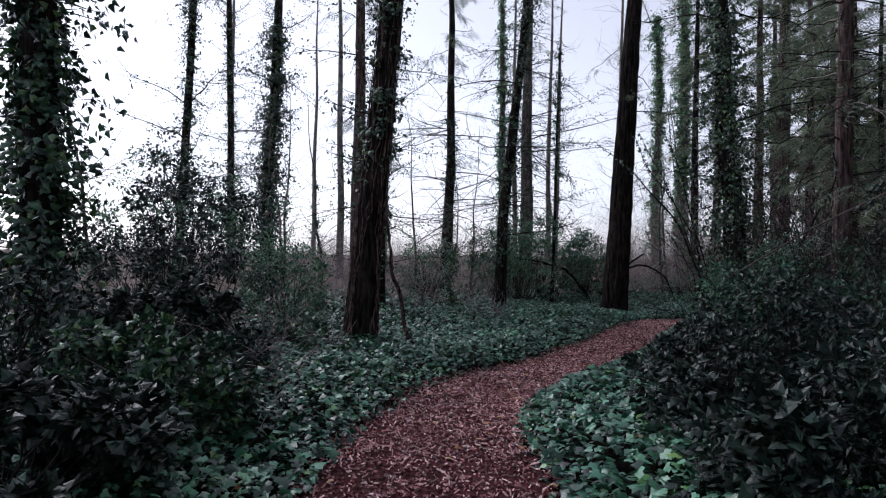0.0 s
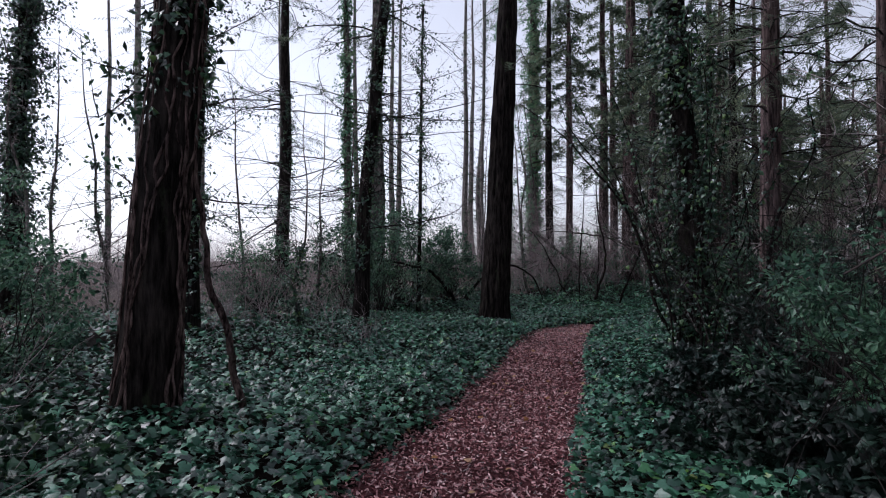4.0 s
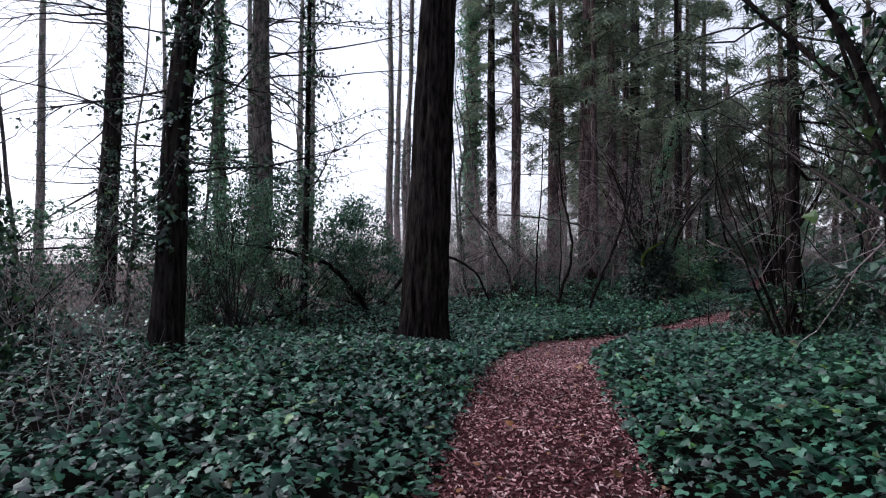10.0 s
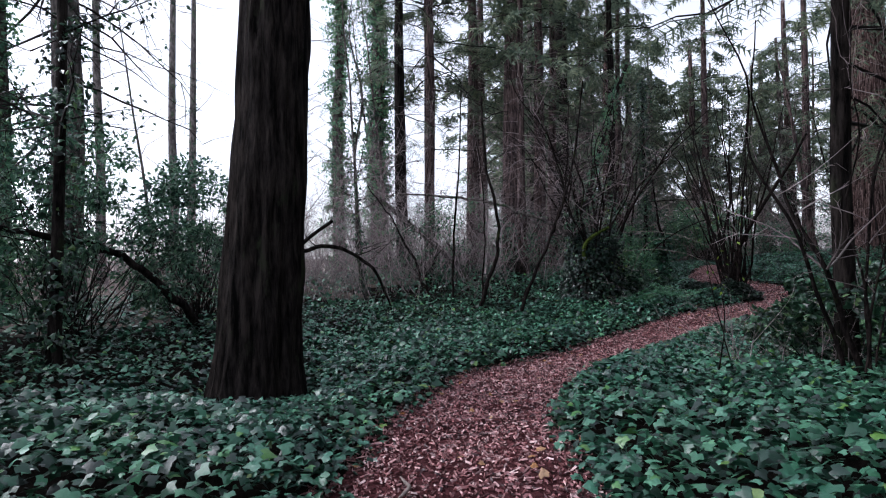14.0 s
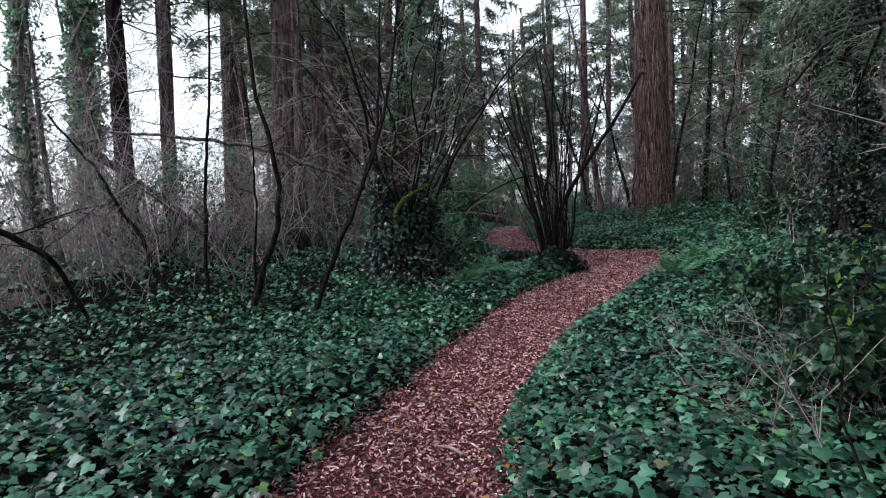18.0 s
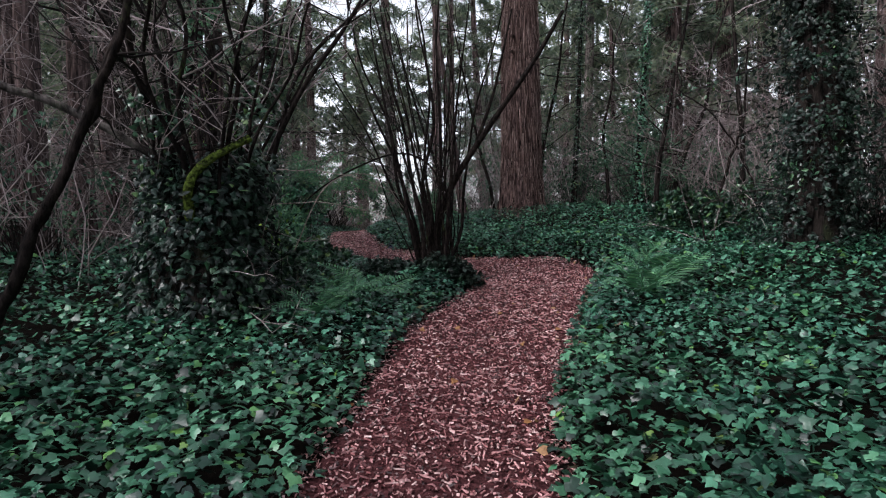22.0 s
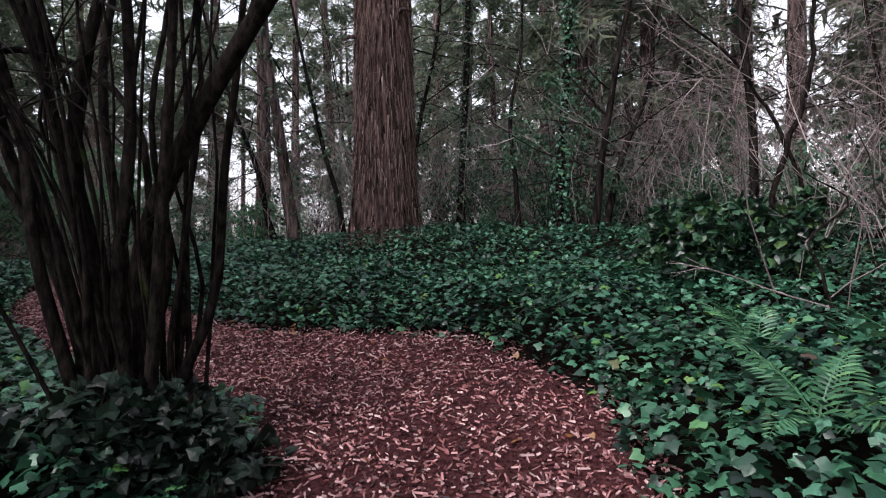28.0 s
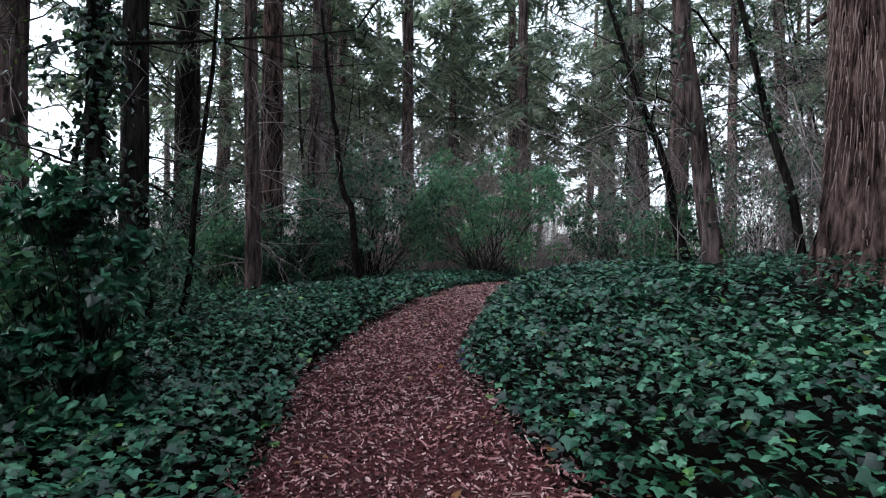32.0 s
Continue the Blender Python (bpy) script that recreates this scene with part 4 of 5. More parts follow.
ivy_tree(3.1, 29.9, 15, 0.2, 111, (-0.1, 0), 6500, 0.45, 8, BARK_GREY, "slim trunk clothed in green ivy", leaf_mat=IVY_LIT, size=(0.07, 0.13))
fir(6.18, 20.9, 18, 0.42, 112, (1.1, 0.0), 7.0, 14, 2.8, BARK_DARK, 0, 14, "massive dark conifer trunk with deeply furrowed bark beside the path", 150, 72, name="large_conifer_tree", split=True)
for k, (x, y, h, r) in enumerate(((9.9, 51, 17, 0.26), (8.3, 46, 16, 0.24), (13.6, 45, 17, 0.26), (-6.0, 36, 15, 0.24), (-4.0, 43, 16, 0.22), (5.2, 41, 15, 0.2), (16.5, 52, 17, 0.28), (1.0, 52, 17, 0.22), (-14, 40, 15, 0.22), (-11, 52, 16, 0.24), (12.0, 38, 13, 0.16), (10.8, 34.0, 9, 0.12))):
    bare_tree(x, y, h + 11, r, 120 + k, (random.uniform(-0.6, 0.6), 0), 18, (0.6, 2.6), 1500 if k % 2 == 0 else 500, "distant slender tree with ivy on its trunk, bark paled for haze", BARK_HAZE)

# far ivy paled to stand for haze and light from behind
ivy_tree(14.7, 36.0, 18, 0.34, 131, (0, 0), 15000, 0.95, 16, BARK_GREY, "far conifer trunk clothed in ivy, paled for haze and backlight", leaf_mat=IVY_LIT, size=(0.08, 0.15))
ivy_tree(14.6, 40.0, 18, 0.3, 132, (0, 0), 12000, 0.9, 14, BARK_GREY, "far conifer trunk clothed in ivy, paled for haze and backlight", leaf_mat=IVY_LIT, size=(0.08, 0.15))
ivy_tree(4.3, 22.6, 10, 0.07, 133, (0.2, 0), 1500, 0.4, 18, label="thin dark trunk with sprays of small leaves")
shrub(2.9, 21.2, 2.2, 3.4, 3600, 134, "loose evergreen bush with small dark leaves", clumps=46)
zb = float(level(6.2, 24.4))
loose_branch("fallen_branch", [(6.3, 24.6, zb + 0.05), (5.9, 24.2, zb + 0.7), (5.2, 23.8, zb + 1.35), (4.2, 23.5, zb + 1.7), (3.0, 23.3, zb + 1.9)], [0.07, 0.06, 0.05, 0.04, 0.025], 135, "dark branch leaning out of the undergrowth", BARK_DARK, 10)

# low shrubs and brush on the open side
for k, (x, y, w, h, n) in enumerate(((4.4, 25.2, 3.6, 3.9, 9500), (6.4, 26.4, 2.8, 3.3, 7000), (2.4, 23.9, 2.6, 3.2, 6000), (-0.4, 22.6, 2.4, 2.6, 4200), (8.0, 31.0, 3.0, 2.6, 3600), (3.0, 33.0, 3.4, 2.8, 3600), (-3.9, 9.4, 2.8, 3.3, 6200), (-5.4, 12.0, 3.2, 3.8, 6200), (-3.2, 12.4, 2.0, 2.0, 3400), (-4.8, 15.8, 3.2, 3.4, 4600), (-3.3, 7.0, 2.0, 2.5, 4400), (-7.5, 15.0, 3.0, 2.8, 3000), (-3.6, 4.9, 1.8, 1.5, 2800))):
    big = k < 4
    # three shrubs take the near-black leaf that stands for shade
    shrub(x, y, w, h, n, 140 + k, "dense evergreen shrub with small glossy leaves under the trees", mat=SHADE_LEAF if k in (6, 10, 12) else LAUREL, size=(0.06, 0.11) if big else (0.05, 0.09), clumps=90 if big else 40)
for k, (x, y, w, h, n) in enumerate(((-1.2, 19.3, 2.2, 2.0, 60), (0.8, 20.6, 2.2, 1.7, 50), (-3.2, 19.5, 2.6, 2.2, 60), (2.0, 27.5, 3.6, 2.4, 70), (-1.5, 27.5, 4.0, 2.6, 70), (7.0, 33.5, 3.6, 2.6, 60), (-6.0, 27.0, 4.0, 2.6, 60), (10.2, 29.5, 3.2, 2.2, 80), (11.5, 33.5, 3.8, 3.0, 70), (9.4, 36.5, 4.0, 3.0, 60), (-11, 24, 5, 2.4, 60), (4.5, 38, 5, 3.0, 60), (-5, 35, 6, 3.0, 60), (14.0, 31.5, 3.0, 2.4, 70), (1.5, 16.2, 1.2, 1.0, 18))):
    thicket(x, y, w, h, n, 160 + k, split=k in (0, 1, 14))

# shrubs close to the path at its start; most leaves coloured near-black for shade
for k, (x, y, w, h, n) in enumerate(((-2.4, 4.6, 1.9, 1.0, 5500), (-2.9, 6.4, 1.9, 1.3, 6500), (-2.1, 9.0, 1.5, 0.6, 2600), (-2.2, 3.0, 1.6, 1.0, 6000), (2.55, 4.4, 1.8, 0.85, 5500), (3.1, 6.4, 1.7, 1.0, 6000), (2.2, 3.0, 1.6, 0.95, 6000), (3.5, 8.3, 1.6, 0.85, 5000), (4.5, 9.8, 1.7, 1.0, 5000))):
    shrub(x, y, w, h, n, 340 + k, "low bramble tangle at the path edge, mostly coloured dark for shade", IVY_TREE if k in (0, 2) else SHADE_LEAF, (0.05, 0.1), PLAIN_SHAPE, name="bramble")
# right-hand brambles get the dark twig colour in place of shade
for k, (x, y) in enumerate(((-2.4, 5.4), (-2.3, 8.0), (2.7, 5.4), (3.4, 7.6), (-3.0, 10.6))):
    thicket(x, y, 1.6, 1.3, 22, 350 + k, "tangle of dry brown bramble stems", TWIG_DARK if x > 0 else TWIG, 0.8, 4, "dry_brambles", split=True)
# bushes on the right: their shade is in the near-black leaf colour
for k, (x, y, w, h, n) in enumerate(((3.6, 5.6, 2.2, 1.7, 7000), (4.8, 8.0, 2.4, 2.2, 8000), (5.9, 9.9, 2.0, 2.0, 6000), (6.2, 6.2, 3.0, 3.6, 6500), (8.4, 9.6, 3.2, 4.2, 6500), (7.8, 12.6, 2.2, 2.6, 3500), (3.1, 3.4, 1.8, 1.5, 6500), (4.9, 3.6, 2.6, 3.0, 7000))):
    shrub(x, y, w, h, n, 180 + k, "leafy bush crowding the path edge, mostly coloured dark for shade" if h < 2.9 else "tall holly bush by the path, leaves coloured dark for deep shade", LAUREL if k in (1, 5) else SHADE_LEAF, clumps=50 if n < 10000 else 90)
# dark twig colour here stands for the shade on this side
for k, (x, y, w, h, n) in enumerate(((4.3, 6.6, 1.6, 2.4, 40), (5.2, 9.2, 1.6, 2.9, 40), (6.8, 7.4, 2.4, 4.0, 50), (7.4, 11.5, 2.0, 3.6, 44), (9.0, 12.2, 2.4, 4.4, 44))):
    thicket(x, y, w, h, n, 190 + k, "tangle of bare stems beside the path, coloured dark for shade", TWIG_DARK, split=True)
g = np.random.default_rng(5)
mst = fan_stems(12, g, 0.4, 2.0, 5.4, 0.02) + [((-0.15, 0.1), (-2.3, 1.3, 4.4), (0.3, -0.2, 0.35), 0.036), ((-0.1, 0.2), (-1.4, 1.9, 4.8), (0.2, -0.2, 0.2), 0.03), ((0.3, -0.1), (1.6, -0.6, 4.4), (0.3, 0, 0), 0.04)]
multi_stem("hazel_bush", 6.0, 12.1, mst, 201, "many-stemmed hazel with long arching bare stems over the path", twigs_each=6, twig_mat=TWIG_DARK, leaves=160)
ivy_tree(6.25, 12.35, 9, 0.24, 202, (-0.5, 0.1), 8500, 0.9, 16, label="dark trunk smothered in ivy among hazel stems")
loose_branch("fallen_branch", [(-0.5, 10.9, float(level(-0.5, 10.9)) + 0.04), (-0.65, 10.8, 0.5), (-0.83, 10.75, 1.3), (-1.0, 10.75, 2.5)], [0.04, 0.035, 0.03, 0.02], 203, "long bare branch leaning against a tree from the ivy", BARK_VINE)

# ---- the bend with the fallen bough, saplings and the old stump ----
z0 = float(level(9, 26.4))
bough = loose_branch("fallen_bough", [(7.0, 26.5, z0 + 0.1), (7.7, 26.55, z0 + 0.9), (8.5, 26.5, z0 + 1.5), (9.3, 26.4, z0 + 1.6), (9.95, 26.25, z0 + 1.15), (10.25, 26.15, z0 + 0.55), (10.42, 26.1, z0 - 0.02)], [0.07, 0.055, 0.045, 0.04, 0.034, 0.026, 0.014], 210, "dark crooked fallen bough arching over the ivy", BARK_DARK, 8)
q = spline([(8.0, 26.53, z0 + 1.15), (8.5, 26.3, z0 + 1.75), (9.0, 26.1, z0 + 2.15)], 10)
v, f = tube(q, np.linspace(0.048, 0.036, 10), 8, 0.12, 3, 4)
part("limb", mesh("limb", v, tidy(f), BARK_DARK), bough, "broken stub limb")


def view_stem(base, offs, right, r, seed, label="thin leaning sapling stem rising from the ivy", kids=7):
    """A sapling given by (sideways, up) steps from its foot, sideways along right."""
    b = np.array(at(*base, -0.05))
    pts = [b + [right[0] * a, right[1] * a, u] for a, u in offs]
    ob = loose_branch("sapling", [tuple(p) for p in pts], np.linspace(r, r * 0.4, len(pts)), seed, label, STEM, kids, 7, "sapling")
    return tagged(ob, group="saplings in the ivy")


R19 = (0.49, -0.87)
view_stem((12.6, 26.1), [(0, 0), (0.25, 0.7), (0.55, 1.6), (0.5, 2.6), (0.25, 3.6), (0.15, 5.2)], R19, 0.055, 211)
view_stem((12.4, 26.9), [(0, 0), (0.02, 1.2), (0.1, 2.4), (0.22, 3.6), (0.3, 5.4)], R19, 0.035, 212)
view_stem((13.4, 25.55), [(0, 0), (0.3, 0.8), (0.75, 1.8), (1.15, 2.8), (1.4, 3.9), (1.6, 5.4)], R19, 0.042, 213)
view_stem((13.0, 26.5), [(0, 0), (0.05, 1.2), (0.1, 2.4), (-0.05, 4.0)], R19, 0.025, 214)
view_stem((12.2, 27.6), [(0, 0), (-0.5, 1.1), (-1.2, 2.2), (-2.0, 3.2)], R19, 0.04, 215)
view_stem((13.5, 25.7), [(0, 0), (0.35, 0.9), (0.9, 2.1), (1.2, 3.2), (1.3, 5.0)], R19, 0.035, 216)

# the stump
sx, sy = 16.35, 26.05
sb = np.array(at(sx, sy, -0.1))
stump = thing("ivy_stump", "broad old tree stump overgrown with ivy, moss and sprouting stems", "stump")
sl = np.stack([np.full(26, sx), np.full(26, sy), sb[2] + np.linspace(0, 1.9, 26)], 1)
sr = 0.6 * (1 + 0.55 * np.exp(-np.linspace(0, 1.9, 26) / 0.35)) * (1 - 0.45 * np.linspace(0, 1, 26) ** 2)
v, f = tube(sl, sr, 40, 0.3, 2.6, 1.5, 4, 0.7)
part("trunk", mesh("trunk", v, tidy(f), BARK_DARK), stump)
g = np.random.default_rng(61)
# two ivy copies: one with shade put into its colour, one glossy green
for count, mat, note in ((5600, SHADE_LEAF, "ivy covering the stump, in the shade-dark leaf colour"), (2400, IVY_TREE, "glossy green ivy leaves on the stump")):
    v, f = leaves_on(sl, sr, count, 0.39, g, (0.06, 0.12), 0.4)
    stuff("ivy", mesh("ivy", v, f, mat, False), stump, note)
a, b, _ = side_limbs(sl[:16], sr[:16], 40, g, (0.4, 1.2), 0.1, 0.25, -0.5, 0.03, 4)
v, f = join(a, b)
stuff("tendrilwork", mesh("tendrilwork", v, f, TWIG), stump, "dry reddish tendrils hanging from the stump")
q = spline([(sx - 0.5, sy - 0.2, sb[2] + 1.2), (sx - 0.62, sy - 0.3, sb[2] + 1.6), (sx - 0.5, sy - 0.44, sb[2] + 1.86), (sx - 0.18, sy - 0.74, sb[2] + 2.12)], 16)
v, f = tube(q, np.linspace(0.06, 0.036, 16), 12, 0.5, 3, 6, 2, 0.7)
part("mossy_limb", mesh("mossy_limb", v, tidy(f), MOSS), stump, "crooked limb thick with bright green moss")
for k in range(28):
    a = g.uniform(0, 6.28)
    foot = sb + [np.cos(a) * 0.4, np.sin(a) * 0.4, 1.0 + g.uniform(0, 0.4)]
    sp = g.uniform(0.5, 3.0)
    line = stem_line(foot, foot + [np.cos(a) * sp, np.sin(a) * sp, g.uniform(3.0, 5.0)], (-np.cos(a) * sp * 0.1, -np.sin(a) * sp * 0.1, 0.3), 20, 0.45, g)
    rad = np.linspace(g.uniform(0.016, 0.046), 0.006, 20)
    v, f = tube(line, rad, 7, 0.08, 2.5, 3)
    stem = part("stem", mesh("stem", v, tidy(f), STEM), stump)
    a, b, _ = side_limbs(line, rad, 8, g, (0.4, 1.7), 0.15, 0.5, 0.0, 0.5, 3)
    v, f = join(a, b)
    stuff("twigwork", mesh("twigwork", v, f, TWIG_DARK if k % 2 else TWIG), stem)
    if k % 7 == 0:
        v, f = leaves_on(line[:8], rad[:8], 300, 0.4, g, (0.05, 0.1))
        stuff("ivy", mesh("ivy", v, f, IVY_TREE, False), stem, "ivy climbing the sprout")

fir(18.6, 32.3, 20, 0.48, 220, (0.2, 0), 6.0, 36, 3.5, BARK_BROWN, 18, 22, "large brown conifer with a stringy bark trunk", 90, 30)
loose_branch("dead_branch", [(12.2, 29.6, 2.7), (13.2, 28.4, 2.55), (14.2, 27.3, 2.25), (15.3, 26.5, 1.75), (16.0, 26.1, 1.25)], [0.02, 0.03, 0.035, 0.04, 0.04], 218, "long bare dead branch leaning on the stump", BARK_GREY, 12)
loose_branch("leaning_log", [(14.9, 29.4, float(level(14.9, 29.4)) - 0.05), (14.0, 29.9, 1.0), (13.0, 30.5, 2.0), (12.2, 31.0, 2.8)], [0.1, 0.09, 0.08, 0.06], 219, "mossy leaning log in the undergrowth", BARK_GREY, 8)

# hazel and dry brush on the inner side of the bend
g = np.random.default_rng(6)
multi_stem("hazel_bush", 10.9, 17.2, fan_stems(4, g, 0.25, 1.3, 4.6, 0.016) + [((0, 0), (-1.1, 0.5, 3.6), (0.1, 0, -0.25), 0.035), ((0, 0.1), (-1.3, 0.9, 4.2), (0, 0, 0.2), 0.022)], 222, "hazel with crooked bare stems leaning toward the path", twigs_each=4)
shrub(12.3, 18.2, 1.9, 1.2, 2600, 223, "leafy bramble mound beside the path", IVY_TREE, (0.05, 0.1), IVY_SHAPE, name="bramble")
shrub(14.6, 18.6, 2.4, 1.5, 3000, 224, "leafy bramble mound beside the path", IVY_TREE, (0.05, 0.1), IVY_SHAPE, name="bramble")
thicket(13.2, 18.7, 1.6, 1.4, 14, 225, "arching pale dry bramble stems over the ivy", TWIG_PALE, 0.8, 3, "dry_brambles")
thicket(14.6, 18.7, 2.0, 1.4, 20, 226, "tangle of dry brown bramble stems", TWIG, 0.8, 4, "dry_brambles")
thicket(11.6, 18.4, 1.4, 1.2, 24, 227, "tangle of dry brown bramble stems", TWIG, 0.8, 4, "dry_brambles")

# ---- the hazel clump at the turn, ferns and the far side ----
g = np.random.default_rng(8)
hst = [s for s in fan_stems(30, g, 0.4, 2.8, 5.8, 0.017) if s[1][0] < 0.3 and s[1][1] > -1.1]
for top_y, top_x, tall, thick in ((-1.0, -0.5, 5.8, 0.036), (-0.4, -0.9, 6.2, 0.04), (0.3, -0.6, 6.4, 0.044), (0.8, -1.0, 5.8, 0.036), (1.4, -0.7, 6.0, 0.046), (2.0, -0.8, 5.2, 0.04), (2.5, -0.4, 4.8, 0.034)):
    hst.append(((-0.15 + 0.1 * top_y, 0.16 * top_y), (top_x, top_y, tall), (0.05, -0.1 * top_y, 0.1), thick))
for k in range(8):
    fx, fy = g.uniform(-0.1, 0.24), g.uniform(-0.3, -0.02)
    hst.append(((fx, fy), (fx * 1.2, fy * 1.3, g.uniform(4.6, 6.2)), (0, 0, 0), g.uniform(0.013, 0.027)))
hst += [((-0.05, -0.1), (0.35, -1.4, 6.0), (0, 0.15, -0.1), 0.034), ((0, 0.2), (-0.4, 1.9, 6.4), (0, 0, 0), 0.042), ((0, 0.3), (-0.2, 1.3, 6.6), (0, 0.1, 0), 0.04), ((0.1, 0.1), (0.2, 0.5, 7.0), (0, 0, 0), 0.036)]
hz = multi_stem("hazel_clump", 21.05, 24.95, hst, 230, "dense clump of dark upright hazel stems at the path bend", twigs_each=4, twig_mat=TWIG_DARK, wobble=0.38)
hb = np.array(at(21.05, 24.95))
q = spline([tuple(hb + p) for p in ([0.1, 0.0, 1.2], [0.05, 0.1, 2.0], [-0.05, 0.7, 2.35], [-0.2, 1.6, 2.1], [-0.3, 2.5, 1.6], [-0.35, 3.1, 0.9])], 24)
v, f = tube(q, np.linspace(0.024, 0.012, 24), 7)
part("stem", mesh("stem", v, tidy(f), STEM), hz, "thin stem bowed over in an arch")
q = spline([tuple(hb + np.array([-0.22 * a, -0.97 * a, u])) for a, u in ((0.0, -0.05), (-0.05, 0.7), (0.05, 1.3), (0.4, 1.9), (0.75, 2.35), (1.3, 3.0), (1.9, 3.7), (2.4, 4.4))], 40)
v, f = tube(q, np.linspace(0.07, 0.03, 40), 12, 0.1, 3, 4, 3, 0.15)
part("limb", mesh("limb", v, tidy(f), STEM), hz, "thick dark limb slanting up over the path")
q = spline([tuple(hb + np.array([-0.22 * a, -0.97 * a, u])) for a, u in ((0.75, 2.35), (1.15, 3.3), (1.5, 4.6))], 14)
v, f = tube(q, np.linspace(0.035, 0.014, 14), 8)
part("limb", mesh("limb", v, tidy(f), STEM), hz)
# ivy at the clump's foot: missing shadow replaced by near-black leaf colour
shrub(21.0, 24.95, 1.0, 0.42, 1600, 236, "ivy packed round the feet of the hazel stems, coloured dark for shade", SHADE_LEAF, (0.05, 0.09), IVY_SHAPE, name="ivy_mound")
shrub(20.5, 24.72, 0.85, 0.5, 2400, 238, "low ivy mound beside the hazel clump, coloured dark for shade", SHADE_LEAF, (0.05, 0.1), IVY_SHAPE, name="ivy_mound")
shrub(20.62, 24.45, 0.8, 0.36, 1800, 239, "low ivy mound beside the hazel clump, coloured dark for shade", SHADE_LEAF, (0.05, 0.1), IVY_SHAPE, name="ivy_mound")
shrub(20.1, 25.4, 1.2, 0.5, 2200, 237, "low ivy mound beside the hazel clump, coloured dark for shade", SHADE_LEAF, (0.05, 0.1), IVY_SHAPE, name="ivy_mound")
shrub(18.9, 26.6, 1.7, 0.9, 2200, 231, "ivy mound beside the stump", IVY_TREE, (0.05, 0.1), IVY_SHAPE, name="ivy_mound")
shrub(17.7, 26.3, 1.3, 1.0, 1800, 232, "ivy mound beside the stump", IVY_TREE, (0.05, 0.1), IVY_SHAPE, name="ivy_mound")
# undergrowth brightened by the lit leaf colour
shrub(20.2, 28.6, 2.4, 1.8, 3400, 233, "leafy undergrowth behind the hazel clump, in the lit leaf colour", IVY_LIT, size=(0.06, 0.12))
shrub(22.0, 30.2, 2.6, 2.4, 3400, 234, "leafy undergrowth behind the hazel clump, in the lit leaf colour", IVY_LIT, size=(0.06, 0.12))
ivy_tree(18.2, 28.9, 7.5, 0.13, 235, (2.0, -0.7), 2600, 0.42, 8, label="leaning trunk draped in green ivy", bend=(-0.2, 0, 0.2), leaf_mat=IVY_LIT)
for k, (x, y, c, sc) in enumerate(((16.75, 24.9, 11, 0.95), (17.4, 25.0, 8, 0.8), (18.6, 21.35, 13, 1.2), (19.5, 21.2, 12, 1.15), (20.7, 21.4, 10, 0.85), (18.0, 25.0, 11, 1.15), (16.9, 24.75, 8, 0.7), (21.9, 21.2, 8, 0.7))):
    fern(x, y, c, 240 + k, sc)
ivy_tree(21.6, 18.9, 10, 0.38, 250, (0.3, 0), 15000, 1.25, 26, label="broad dark trunk thickly cloaked in ivy", leaf_mat=SHADE_LEAF)
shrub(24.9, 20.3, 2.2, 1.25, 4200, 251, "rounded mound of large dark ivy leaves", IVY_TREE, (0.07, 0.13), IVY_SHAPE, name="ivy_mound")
shrub(22.8, 17.9, 3.2, 3.0, 7500, 252, "dark evergreen undergrowth below an ivy-clad tree", SHADE_LEAF, clumps=60)
multi_stem("sapling", 22.4, 20.6, [((0, 0), (0.3, -0.3, 1.5), (0, 0, 0), 0.02)], 253, "small broken sapling stem", "sapling", twigs_each=4)
view_stem((24.6, 20.0), [(0, 0), (0.15, 1.4), (0.5, 2.6), (0.55, 4.0)], (0.17, -0.98), 0.04, 254)
view_stem((25.6, 19.0), [(0, 0), (-0.3, 1.2), (-0.9, 2.4), (-1.8, 3.2)], (0.17, -0.98), 0.035, 255)

# the redwood
g = np.random.default_rng(70)
rb = np.array(at(30.5, 25.45, -0.2))
red = thing("redwood_tree", "huge redwood trunk with stringy reddish-brown bark rising from the ivy", "tree")
line = stem_line(rb, rb + [0.25, 0.1, 17], (0, 0, 0), 170)
rad = flare(170, 17, 0.66, 0.38, 0.55, 0.5)
v, f = tube(line, rad, 120, 0.22, 11.0, 1.3, 3, 0.1)
part("trunk", mesh("trunk", v, tidy(f), BARK_RED), red)
m = 4600
zi = g.integers(2, 95, m)
a = g.uniform(0, 6.28, m)
st = line[zi] + np.stack([np.cos(a), np.sin(a), np.zeros(m)], 1) * (rad[zi] * 1.03 + 0.006)[:, None]
ln = g.uniform(0.2, 0.9, m)
v, f, _ = twigs(st, norm(np.c_[-np.sin(a) * (side_step := g.normal(0, 0.16, m)), np.cos(a) * side_step, -np.ones(m)]), ln, g.uniform(0.004, 0.013, m), np.c_[np.cos(a) * 0.04 + np.sin(a) * side_step * 0.9 * ln, np.sin(a) * 0.06 - np.cos(a) * side_step * 0.9 * ln, np.zeros(m)], 5, kink=0.009)
stuff("shredded_bark", mesh("shredded_bark", v, f, BARK_STRIP), red, "loose hanging strips of pale bark")
